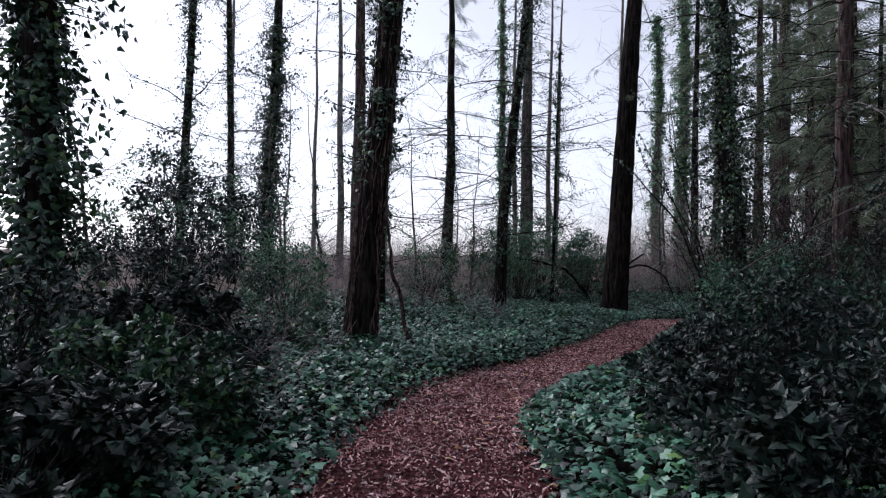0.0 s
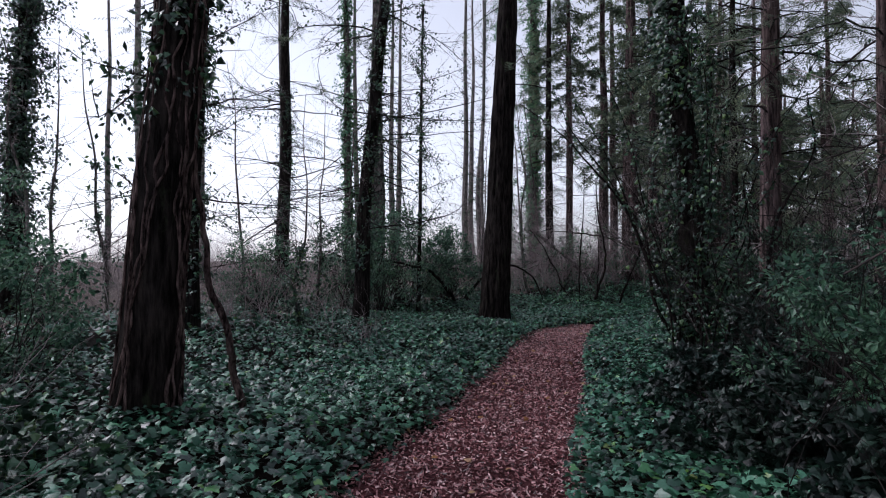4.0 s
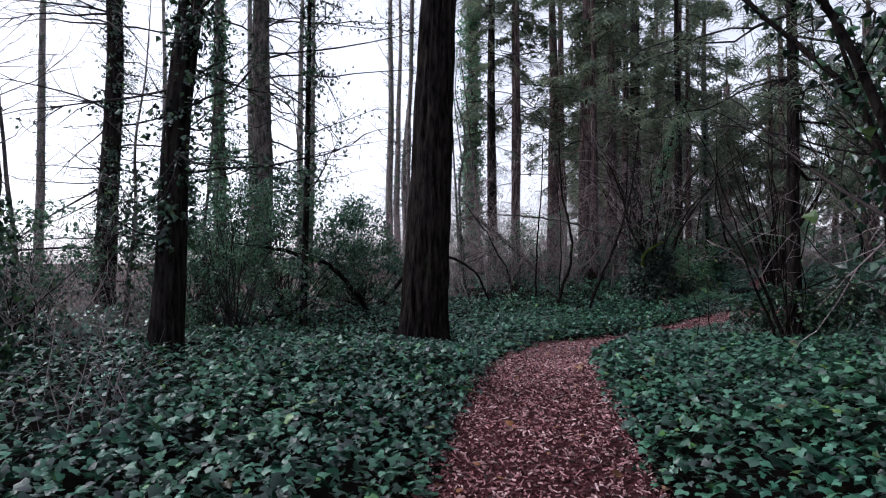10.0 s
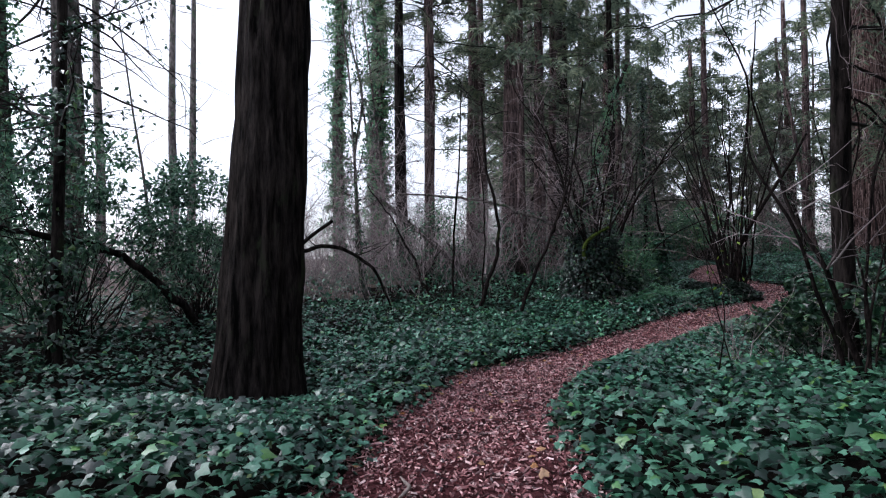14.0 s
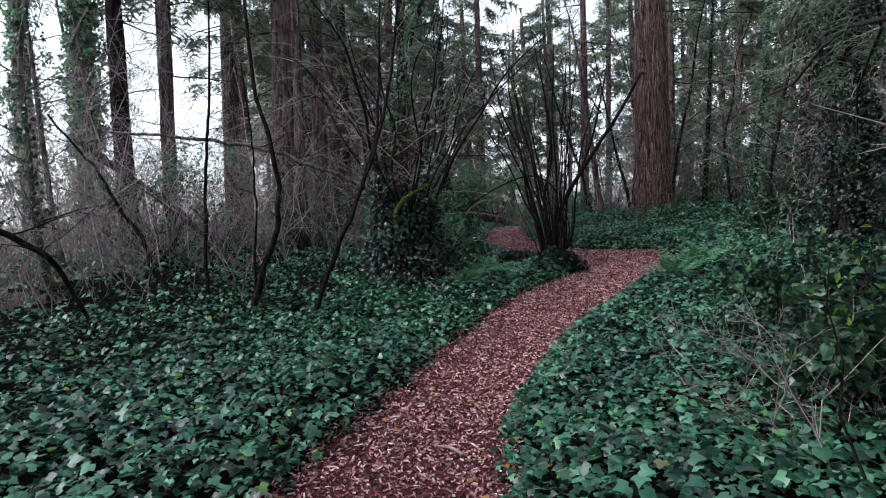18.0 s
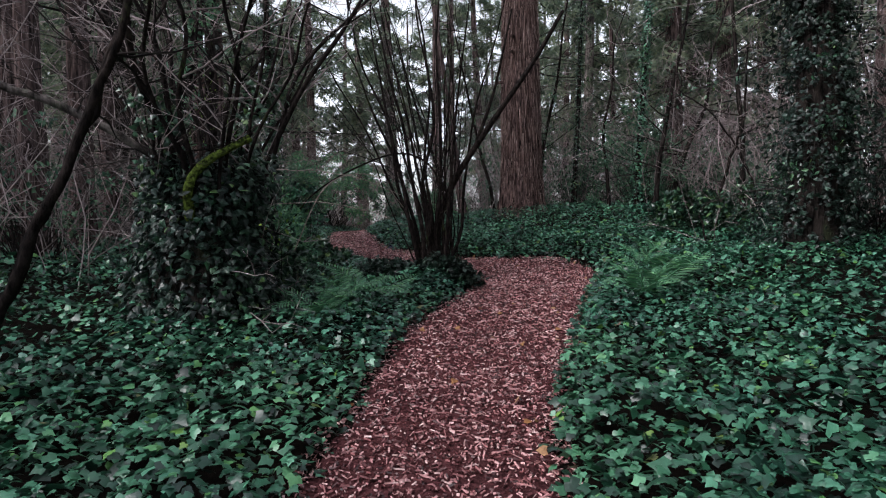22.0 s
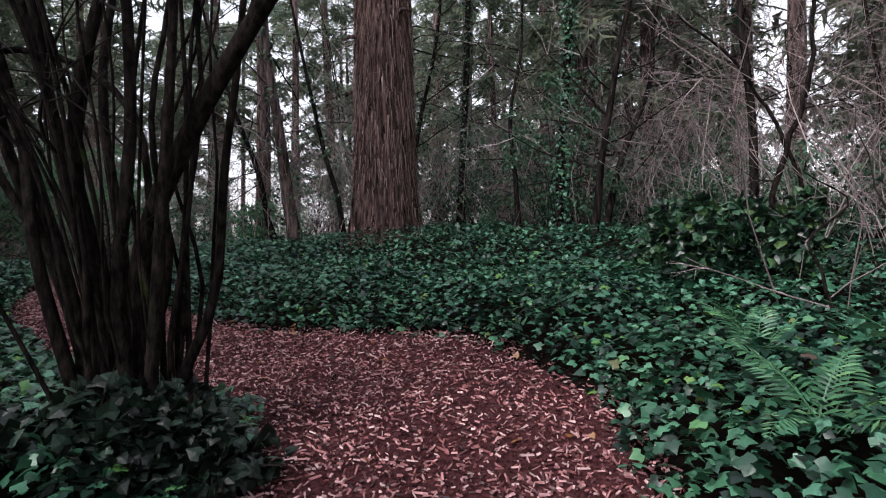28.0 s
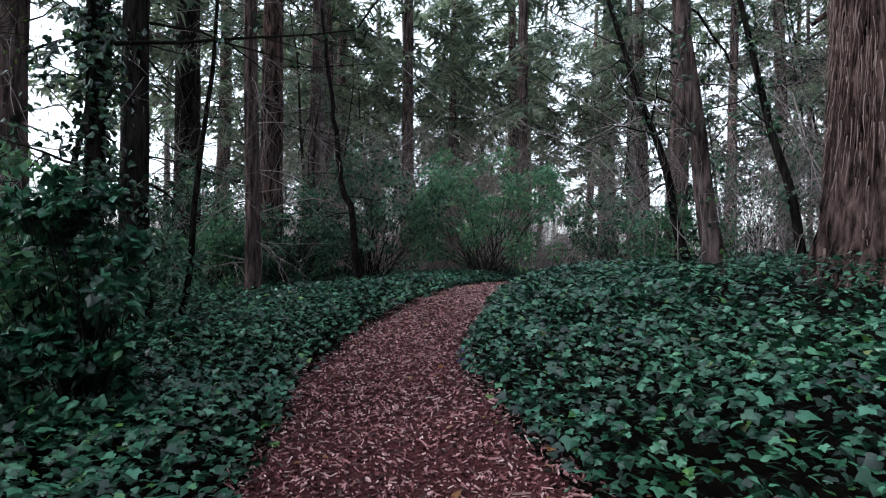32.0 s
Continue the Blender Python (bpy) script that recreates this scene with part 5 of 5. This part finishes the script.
for k in range(7):
    a, zz = g.uniform(0, 6.28), g.uniform(3.0, 8.0)
    i = int(zz / 17 * 169)
    foot = line[i] + np.array([np.cos(a), np.sin(a), 0]) * rad[i] * 0.9
    v, f = tube(spline([foot, foot + np.array([np.cos(a) * 0.2, np.sin(a) * 0.2, 0.02]), foot + np.array([np.cos(a) * 0.4, np.sin(a) * 0.4, -0.08])], 8), np.linspace(0.06, 0.025, 8), 8, 0.15, 3, 4)
    part("branch_stub", mesh("branch_stub", v, tidy(f), BARK_RED), red, "short broken branch stub")
n = 26
i = np.sort(g.integers(75, 168, n))
a = g.uniform(0, 6.28, n)
ln = g.uniform(2.0, 4.0, n)
v, f, lines = twigs(line[i], norm(np.c_[np.cos(a), np.sin(a), np.full(n, -0.05)]), ln, np.full(n, 0.035), np.c_[np.zeros((n, 2)), -0.3 * ln], 8)
stuff("boughwork", mesh("boughwork", v, f, TWIG_DARK), red)
j = np.repeat(np.arange(n), 26)
q = g.integers(1, 8, len(j))
v, f = scatter(SPRAY_SHAPE, lines[j, q] + g.normal(0, 0.18, (len(j), 3)), g.normal(0, 0.6, (len(j), 3)) + [0, 0, -0.5], g.normal(0, 0.4, (len(j), 3)) + [0, 0, 1], g.uniform(0.35, 0.65, len(j)))
stuff("foliage", mesh("foliage", v, f, NEEDLE, False), red)

R30 = (0.334, -0.943)
bare_tree(30.4, 27.4, 9, 0.15, 260, (-0.6, 1.35), 7, (0.6, 2.0), 500, "leaning trunk with reddish bark next to the redwood", BARK_BROWN, bend=(0, -0.15, 0), name="leaning_tree")
ivy_tree(32.3, 24.0, 9, 0.1, 261, (0.1, -0.4), 1500, 0.2, 10, BARK_DARK, "thin mossy trunk behind the redwood")
ivy_tree(30.0, 21.8, 9, 0.1, 262, (0.15, -0.5), 3400, 0.24, 8, BARK_DARK, "thin trunk wrapped in green ivy", leaf_mat=IVY)
bare_tree(30.0, 22.6, 7, 0.06, 263, (0.3, -0.6), 8, (0.5, 1.6), 0, "thin crooked bare trunk", STEM, bend=(-0.1, 0.3, 0))
bare_tree(31.4, 26.6, 8, 0.07, 264, (-0.5, 1.6), 8, (0.5, 1.8), 300, "thin leaning trunk beside the redwood", BARK_DARK)
bare_tree(31.9, 28.4, 8, 0.08, 265, (-0.9, 2.2), 9, (0.6, 2.0), 600, "thin leaning trunk in the undergrowth", BARK_DARK)
view_stem((28.4, 33.1), [(0, 0), (-0.25, 1.6), (-0.55, 3.2), (-0.8, 5.4)], (0.71, -0.7), 0.075, 266, "slender leaning sapling beside the far path", 9)
thicket(33.0, 22.5, 2.6, 2.6, 50, 267)
thicket(32.6, 27.0, 2.4, 2.4, 50, 268)
for k, (x, y, w, h, n) in enumerate(((33.6, 34.6, 4.4, 3.9, 11000), (30.6, 35.8, 3.4, 3.4, 7500), (36.2, 32.2, 3.0, 3.0, 4200), (28.2, 35.6, 2.2, 2.3, 3600), (27.0, 36.2, 2.0, 2.0, 2800), (24.2, 33.0, 2.4, 1.7, 3000), (29.8, 36.8, 2.0, 1.6, 2400), (33.0, 29.2, 2.0, 1.5, 2400))):
    shrub(x, y, w, h, n, 270 + k, "evergreen holly-like shrub at the edge of the path", IVY_LIT if k in (0, 4, 7) else LAUREL, size=(0.07, 0.13), clumps=80 if k < 2 else 40)
for k, (x, y, w, h, n) in enumerate(((37.0, 39.6, 4.0, 3.6, 90), (36.5, 36.0, 4.0, 3.6, 80), (31.5, 37.5, 3.6, 3.0, 60), (36.0, 29.5, 3.0, 3.0, 70), (38.5, 32.5, 4.0, 4.0, 80))):
    thicket(x, y, w, h, n, 280 + k)
for k, (x, y, w, h) in enumerate(((33.4, 37.2, 3.6, 4.6), (36.0, 38.8, 4.2, 5.4), (38.6, 36.4, 4.0, 5.0), (35.2, 41.2, 4.6, 6.0), (39.4, 40.4, 4.6, 6.2))):
    thicket(x, y, w, h, 90, 1000 + k, "pale haze of fine bare twigs beyond the bend", TWIG_PALE, 0.5, 4, thick=1.2)
ivy_tree(23.2, 30.0, 8, 0.1, 290, (0.1, 0.2), 4200, 0.55, 8, label="ivy-smothered thin trunk by the path")
shrub(22.9, 29.1, 0.9, 2.2, 2800, 291, "tall mound of climbing ivy beside the path", IVY, (0.06, 0.11), IVY_SHAPE, name="ivy_mound", clumps=46)
bare_tree(24.8, 32.4, 8, 0.05, 292, (0.9, -0.3), 8, (0.5, 1.6), 0, "thin leaning sapling among ivy", STEM)
fir(25.6, 37.0, 18, 0.2, 293, (0, 0), 8, 10, 3, BARK_DARK, 14, 18, "straight grey-brown conifer trunk")
fir(27.6, 39.6, 20, 0.36, 294, (0, 0), 7, 12, 3.2, BARK_DARK, 16, 18, "stout grey-brown conifer trunk", 60, 20)
fir(28.6, 37.0, 20, 0.29, 295, (0.3, 0), 6, 14, 3.2, BARK_RED, 14, 20, "reddish conifer trunk beside the path", 60, 22)
fir(30.3, 38.0, 18, 0.17, 296, (0.2, 0), 5, 14, 3.0, BARK_BROWN, 16, 20, "slim conifer with dead side branches")

# ---- the forest behind ----
for k, (x, y, h, r, low) in enumerate(((12.1, 17.9, 15, 0.12, 2.8), (17.6, 15.6, 15, 0.1, 4.2), (13.6, 12.4, 18, 0.24, 4.4), (17.6, 30.6, 17, 0.15, 4.6), (20.9, 33.6, 18, 0.28, 4.2), (16.2, 34.6, 17, 0.22, 4.8), (23.4, 35.6, 18, 0.24, 4.4), (19.6, 36.6, 19, 0.34, 4.0), (27.0, 34.6, 17, 0.15, 5.0), (22.4, 39.8, 19, 0.3, 3.4))):
    fir(x, y, h, r, 800 + k, (0, 0), low + (0.8 if k < 2 else 2.6), 64 if k < 2 else 30, 4.0 if k < 2 else 3.6, BARK_DARK if k < 2 else BARK_BROWN, 6, 22, "brown conifer amid a haze of fine dead twigs", 40, 14, 1.2 if k < 2 else 1.4, haze=0 if k < 2 else 44)
for k, (x, y, low, reach) in enumerate(((15.8, 16.2, 3.0, 4.4), (12.4, 14.0, 3.8, 4.0), (9.8, 14.4, 4.2, 3.4), (10.8, 9.4, 2.8, 4.2), (18.8, 16.6, 3.0, 4.4), (9.0, 5.6, 2.6, 4.2), (34.6, 30.0, 4.6, 4.4), (26.5, 16.5, 3.0, 4.2), (35.0, 26.0, 2.6, 4.4), (15.4, 33.2, 6.5, 4.0), (35.5, 18.8, 1.6, 4.4), (39.5, 17.0, 1.4, 4.6), (38.0, 21.6, 1.6, 4.6), (43.0, 15.5, 1.4, 4.8), (31.5, 16.6, 2.0, 4.2))):
    fir(x, y, 17, 0.17 + 0.03 * (k % 4), 370 + k, (0, 0), low + 0.4, 36, reach, BARK_BROWN, 12, 36, "conifer with low drooping green boughs near the path", 40, 14, 0.8, haze=24)
g = np.random.default_rng(90)
spots = []
tries = 0
while len(spots) < 112 and tries < 12000:
    tries += 1
    x, y = g.uniform(6, 62), g.uniform(-12, 66)
    d, side = beside([x], [y])
    d, side = d[0], side[0]
    if d < 8.5 or d > 36 or (28 < x < 43 and 30 < y < 46 and d < 10):
        continue
    if side > 0 and x < 8 + max(0.0, y - 14) * 0.62:
        continue
    gap = math.degrees(math.atan2(x - 18, y - 22.8))
    if 111 < gap < 118 or (21 < math.degrees(math.atan2(x - 22, y - 24.2)) < 26 and y > 36):
        continue
    if 37 < math.degrees(math.atan2(x - 21, y - 23.5)) < 53 and math.hypot(x - 21, y - 23.5) < 34:
        continue
    if any((x - a) ** 2 + (y - b) ** 2 < (2.5 + 0.02 * d) ** 2 for a, b in spots + [(30.9, 25.4), (18.6, 32.3), (21.6, 18.9)]):
        continue
    spots.append((x, y))
for k, (x, y) in enumerate(spots):
    d = beside([x], [y])[0][0]
    far = d > 15
    fir(x, y, g.uniform(15, 21), g.uniform(0.13, 0.42), 400 + k, (g.normal(0, 0.4), g.normal(0, 0.4)), g.uniform(3.8, 6.4) if far else g.uniform(4.2, 6.4), 38 if far else 34, g.uniform(3.4, 4.6), BARK_BROWN if k % 3 else BARK_GREY, 6, 11 if far else 20, "woodland conifer with dead lower branches and drooping boughs", 30, 10, 2.3 if far else 1.65, haze=6 if far else 24)
for k, (x, y) in enumerate(((40.0, 45.5), (44.0, 42.0), (36.5, 47.0), (33.0, 50.0))):
    fir(x, y, 24, 0.34, 1100 + k, (0, 0), 5.0, 44, 4.8, BARK_BROWN, 6, 14, "tall far conifer closing the view with hazy boughs", 30, 10, 2.4, haze=6)
ZONES = (((12, 23), (28.5, 38), 12, (2.2, 4.4)), ((32.5, 41), (17, 30), 11, (3.0, 5.5)), ((23, 34), (12, 18.5), 22, (3.0, 6.0)), ((9.5, 19), (3, 15.5), 10, (2.6, 5.0)), ((33.5, 43), (33, 42), 17, (3.0, 5.6)), ((23, 33), (36, 44), 15, (2.8, 5.0)), ((-12, 11), (31, 46), 12, (2.4, 3.6)))
k = 0
for (xa, xb), (ya, yb), count, (ha, hb) in ZONES:
    for _ in range(count):
        for _ in range(40):
            x, y = g.uniform(xa, xb), g.uniform(ya, yb)
            d = beside([x], [y])[0][0]
            if d > 3.2:
                break
        thicket(x, y, 4.0, g.uniform(ha, hb), 30, 520 + k, thick=1.5 if d > 8 else 1.2)
        k += 1
for k in range(30):
    for _ in range(60):
        x, y = g.uniform(7, 46), g.uniform(0, 48)
        d, side = beside([x], [y])
        if 4.5 < d[0] < 16 and not (side[0] > 0 and x < 9 + max(0.0, y - 14) * 0.6):
            break
    bare_tree(x, y, g.uniform(7, 12), g.uniform(0.04, 0.09), 600 + k, (g.normal(0, 1.2), g.normal(0, 1.2)), 14, (0.6, 2.6), 500 if k % 3 == 0 else 0, "thin leafless understorey tree", STEM if k % 2 else BARK_DARK, 0.12)
for k in range(44):
    for _ in range(60):
        x, y = g.uniform(7, 46), g.uniform(0, 50)
        d, side = beside([x], [y])
        if 5.0 < d[0] < 17 and not (side[0] > 0 and x < 9 + max(0.0, y - 14) * 0.6):
            break
    shrub(x, y, g.uniform(2.0, 3.6), g.uniform(1.6, 4.2), 2200, 640 + k, "evergreen undergrowth shrub in the shade of the conifers", size=(0.07, 0.13))

for k, (x, y, w, h) in enumerate(((33.0, 19.2, 2.6, 2.4), (35.6, 21.4, 2.8, 2.6), (31.2, 18.0, 2.4, 2.0), (37.0, 18.6, 3.0, 2.8), (34.4, 23.6, 2.6, 2.4), (40.0, 20.5, 3.2, 3.0), (28.6, 17.6, 2.6, 2.0))):
    shrub(x, y, w, h, 2200, 980 + k, "evergreen undergrowth shrub beyond the ivy", size=(0.07, 0.13), clumps=44)

for k, (x, y, w, h) in enumerate(((35.4, 24.6, 3.0, 4.2), (37.6, 26.8, 3.2, 5.0), (34.4, 20.6, 3.0, 3.6), (38.8, 23.0, 3.4, 5.2), (36.6, 29.0, 3.0, 4.4), (36.2, 18.6, 3.2, 4.6), (33.2, 17.0, 3.0, 4.0))):
    shrub(x, y, w, h, 3000, 1040 + k, "tall grey-green evergreen growth behind the redwood", size=(0.08, 0.15), clumps=70)
    thicket(x + 0.8, y - 1.0, 3.6, h + 1.2, 36, 1060 + k, thick=1.4, lean=0.45, kids=4)

for k, (x, y, w, h) in enumerate(((13.6, 30.4, 2.4, 2.6), (15.6, 31.6, 2.6, 3.6), (17.2, 30.2, 2.2, 2.6))):
    shrub(x, y, w, h, 1500, 1080 + k, "grey-green leafy undergrowth among bare brush", IVY_LIT if k % 2 else LAUREL, size=(0.06, 0.12), clumps=60)
    thicket(x - 0.6, y + 0.8, 3.0, h + 1.4, 34, 1090 + k, thick=1.3, lean=0.45, kids=4)
fir(24.4, 32.8, 18, 0.2, 1121, (0, 0), 6.0, 34, 3.8, BARK_DARK, 12, 24, "dark conifer trunk beyond the ivy by the path", 50, 16, 1.2)
fir(14.4, 33.4, 18, 0.24, 1120, (0, 0), 4.6, 40, 3.6, BARK_DARK, 14, 24, "dark conifer with low boughs behind the saplings", 40, 14, 1.2, haze=20)

# a veil of fine twigs and leafy young growth in the middle distance
for k in range(52):
    for _ in range(80):
        x, y = g.uniform(12, 52), g.uniform(4, 54)
        d, side = beside([x], [y])
        if 8 < d[0] < 18 and not (side[0] > 0 and x < 9 + max(0.0, y - 14) * 0.5):
            break
    thicket(x, y, 4.6, g.uniform(3.4, 6.4), 40, 860 + k, thick=1.5, lean=0.5, kids=4)
for k, (x, y, h) in enumerate(((9.6, 30.5, 5.0), (11.2, 31.6, 6.0), (12.6, 33.8, 6.2), (10.2, 35.0, 5.0), (13.8, 30.0, 5.4), (15.0, 37.5, 6.4), (12.8, 39.5, 6.0), (8.6, 33.0, 4.6), (17.6, 42.0, 6.5), (15.6, 29.4, 4.6))):
    thicket(x, y, 3.4, h, 24, 930 + k, thick=1.5, lean=0.45)
for k, (x, y, h, r) in enumerate(((9.0, 30.0, 8, 0.05), (11.0, 29.0, 9, 0.06), (12.5, 32.5, 10, 0.07), (14.2, 34.0, 11, 0.08), (10.4, 33.6, 9, 0.06), (16.0, 38.0, 12, 0.09), (-4.6, 18.4, 7, 0.05), (-4.6, 23.8, 8, 0.06), (-1.0, 25.2, 8, 0.06), (1.2, 22.4, 7, 0.045), (2.6, 26.6, 8, 0.06), (-6.8, 26.0, 9, 0.07), (-7.4, 13.4, 7, 0.05), (0.4, 18.2, 5, 0.035), (6.2, 30.6, 8, 0.05))):
    bare_tree(x, y, h, r, 950 + k, (g.normal(0, 0.7), g.normal(0, 0.7)), 22, (0.5, 2.2), 700 if k % 2 else 0, "thin branching understorey tree hung with ivy" if k % 2 else "thin leafless understorey tree", BARK_GREY, 0.12)

# far brush along the skyline
m = 1000
a = np.radians(g.uniform(-75, 40, m))
dist = g.uniform(34, 90, m)
st = np.stack([2 + np.sin(a) * dist, 8 + np.cos(a) * dist, np.full(m, -0.12)], 1)
ln = g.uniform(1.4, 3.4, m) * (0.35 + 1.2 * flat_noise(st[:, 0], st[:, 1], 0.09, 3))
v, f, lines = twigs(st, norm(np.c_[g.normal(0, 0.2, (m, 2)), np.ones(m)]), ln, g.uniform(0.015, 0.035, m), g.normal(0, 0.2, (m, 3)) * ln[:, None], 4)
j = np.repeat(np.arange(m), 5)
l2 = ln[j] * g.uniform(0.2, 0.5, len(j))
v2, f2, _ = twigs(lines[j, g.integers(1, 4, len(j))], norm(g.normal(0, 0.7, (len(j), 3)) + [0, 0, 0.8]), l2, np.full(len(j), 0.013), g.normal(0, 0.1, (len(j), 3)) * l2[:, None], 2)
v, f = join((v, f), (v2, f2))
tagged(part("distant_brush", mesh("distant_brush", v, f, TWIG)), "hazy band of bare brush along the horizon", "brush", kind="stuff")

# ---- small things ----
for k, (pts, r) in enumerate((([(19.5, 28.0, 1.62), (19.75, 26.9, 1.6), (19.9, 26.0, 1.45), (20.1, 25.3, 1.15)], 0.009), ([(19.4, 27.9, 1.0), (19.8, 26.8, 1.05), (20.0, 25.9, 0.9), (20.2, 25.2, 0.6)], 0.008), ([(16.9, 25.3, 0.35), (17.2, 25.0, 1.15), (17.9, 24.7, 1.3), (18.6, 24.6, 0.9)], 0.007))):
    loose_branch("bramble_cane", pts, np.linspace(r, r * 0.5, len(pts)), 710 + k, "pale dry bramble cane arching through the undergrowth", TWIG_PALE, 2, 6, "bramble")
FRESH = leaf("fresh_leaf", [(0.0, (0.08, 0.2, 0.03)), (1.0, (0.22, 0.33, 0.04))], 0.4, 0.4, 0.35)
g = np.random.default_rng(77)
for k, (x, y, z, m, sp) in enumerate(((10.5, 18.3, 1.35, 14, 0.22), (9.9, 18.0, 1.9, 12, 0.3), (7.4, 13.6, 1.7, 16, 0.3), (18.6, 28.0, 2.6, 60, 0.7), (20.6, 29.4, 3.2, 90, 0.9), (22.6, 31.0, 3.6, 90, 0.9), (16.7, 25.4, 1.2, 40, 0.35))):
    zz = float(level(x, y)) + z
    loc = np.array([x, y, zz]) + g.normal(0, sp * 0.5, (m, 3))
    v, f = scatter(OVAL_SHAPE, loc, g.normal(0, 0.7, (m, 3)) + [0, 0, -0.5], g.normal(0, 0.5, (m, 3)) + [0, 0, 1], g.uniform(0.03, 0.065, m))
    sv, sf, _ = twigs(np.array([[x, y, float(level(x, y))]]), np.array([[0.0, 0, 1.0]]), np.array([z]), np.array([0.012]), np.array([[0.0, 0, 0]]), 6)
    t = thing("leafy_sprig", "thin sprig with fresh yellow-green leaves", "sprig")
    part("stem", mesh("stem", sv, sf, STEM), t)
    k2 = np.repeat(np.array([[x, y, zz - 0.3 * sp]]), m, 0)
    dv = loc - k2
    tv, tf, _ = twigs(k2, norm(dv), np.linalg.norm(dv, axis=1), np.full(m, 0.003), np.zeros((m, 3)), 3)
    stuff("twigwork", mesh("twigwork", tv, tf, TWIG_DARK), t)
    stuff("foliage", mesh("foliage", v, f, FRESH, False), t)
VIOLET = island_mat("violet_petal", [(0.0, (0.08, 0.05, 0.3)), (1.0, (0.2, 0.15, 0.5))], 0.5, 0.3, 30.0)
m = 26
loc = np.array([26.2, 28.3, float(level(26.2, 28.3)) + 0.07]) + g.normal(0, 0.035, (m, 3))
v, f = scatter(OVAL_SHAPE, loc, g.normal(0, 1, (m, 3)), g.normal(0, 0.6, (m, 3)) + [0, 0, 1], g.uniform(0.03, 0.055, m))
tagged(part("violet_flowers", mesh("violet_flowers", v, f, VIOLET, False)), "small violet-blue flowers at the path edge", "flower", kind="stuff")
DEAD = island_mat("fallen_leaf", [(0.0, (0.25, 0.1, 0.03)), (0.5, (0.35, 0.18, 0.07)), (1.0, (0.45, 0.3, 0.18))], 0.6, 0.3, 30.0)
m = 420
loc = path_point(m, g, -0.25, 1.25, (40, 400)) + [0, 0, 0.03]
v, f = scatter(IVY_SHAPE, loc, np.c_[g.normal(0, 1, (m, 2)), g.normal(0, 0.2, m)], g.normal(0, 0.3, (m, 3)) + [0, 0, 1], g.uniform(0.035, 0.08, m))
tagged(part("fallen_leaves", mesh("fallen_leaves", v, f, DEAD, False)), "scattered brown and orange fallen leaves along the path", "leaves", kind="stuff")
loose_branch("stick", [(6.02, 17.3, float(level(6.02, 17.3)) + 0.03), (6.12, 17.36, float(level(6.1, 17.4)) + 0.05), (6.17, 17.5, float(level(6.15, 17.5)) + 0.03), (6.2, 17.62, float(level(6.2, 17.6)) + 0.02)], [0.007, 0.012, 0.01, 0.006], 700, "pale curved stick lying on the mulch", TWIG_PALE, 0, 6, "stick")
loose_branch("stick", [(10.6, 20.75, float(level(10.6, 20.75)) + 0.03), (10.66, 20.9, float(level(10.66, 20.9)) + 0.04), (10.68, 21.05, float(level(10.68, 21.0)) + 0.02)], [0.01, 0.014, 0.007], 701, "short pale piece of wood on the mulch", TWIG_PALE, 0, 6, "stick")
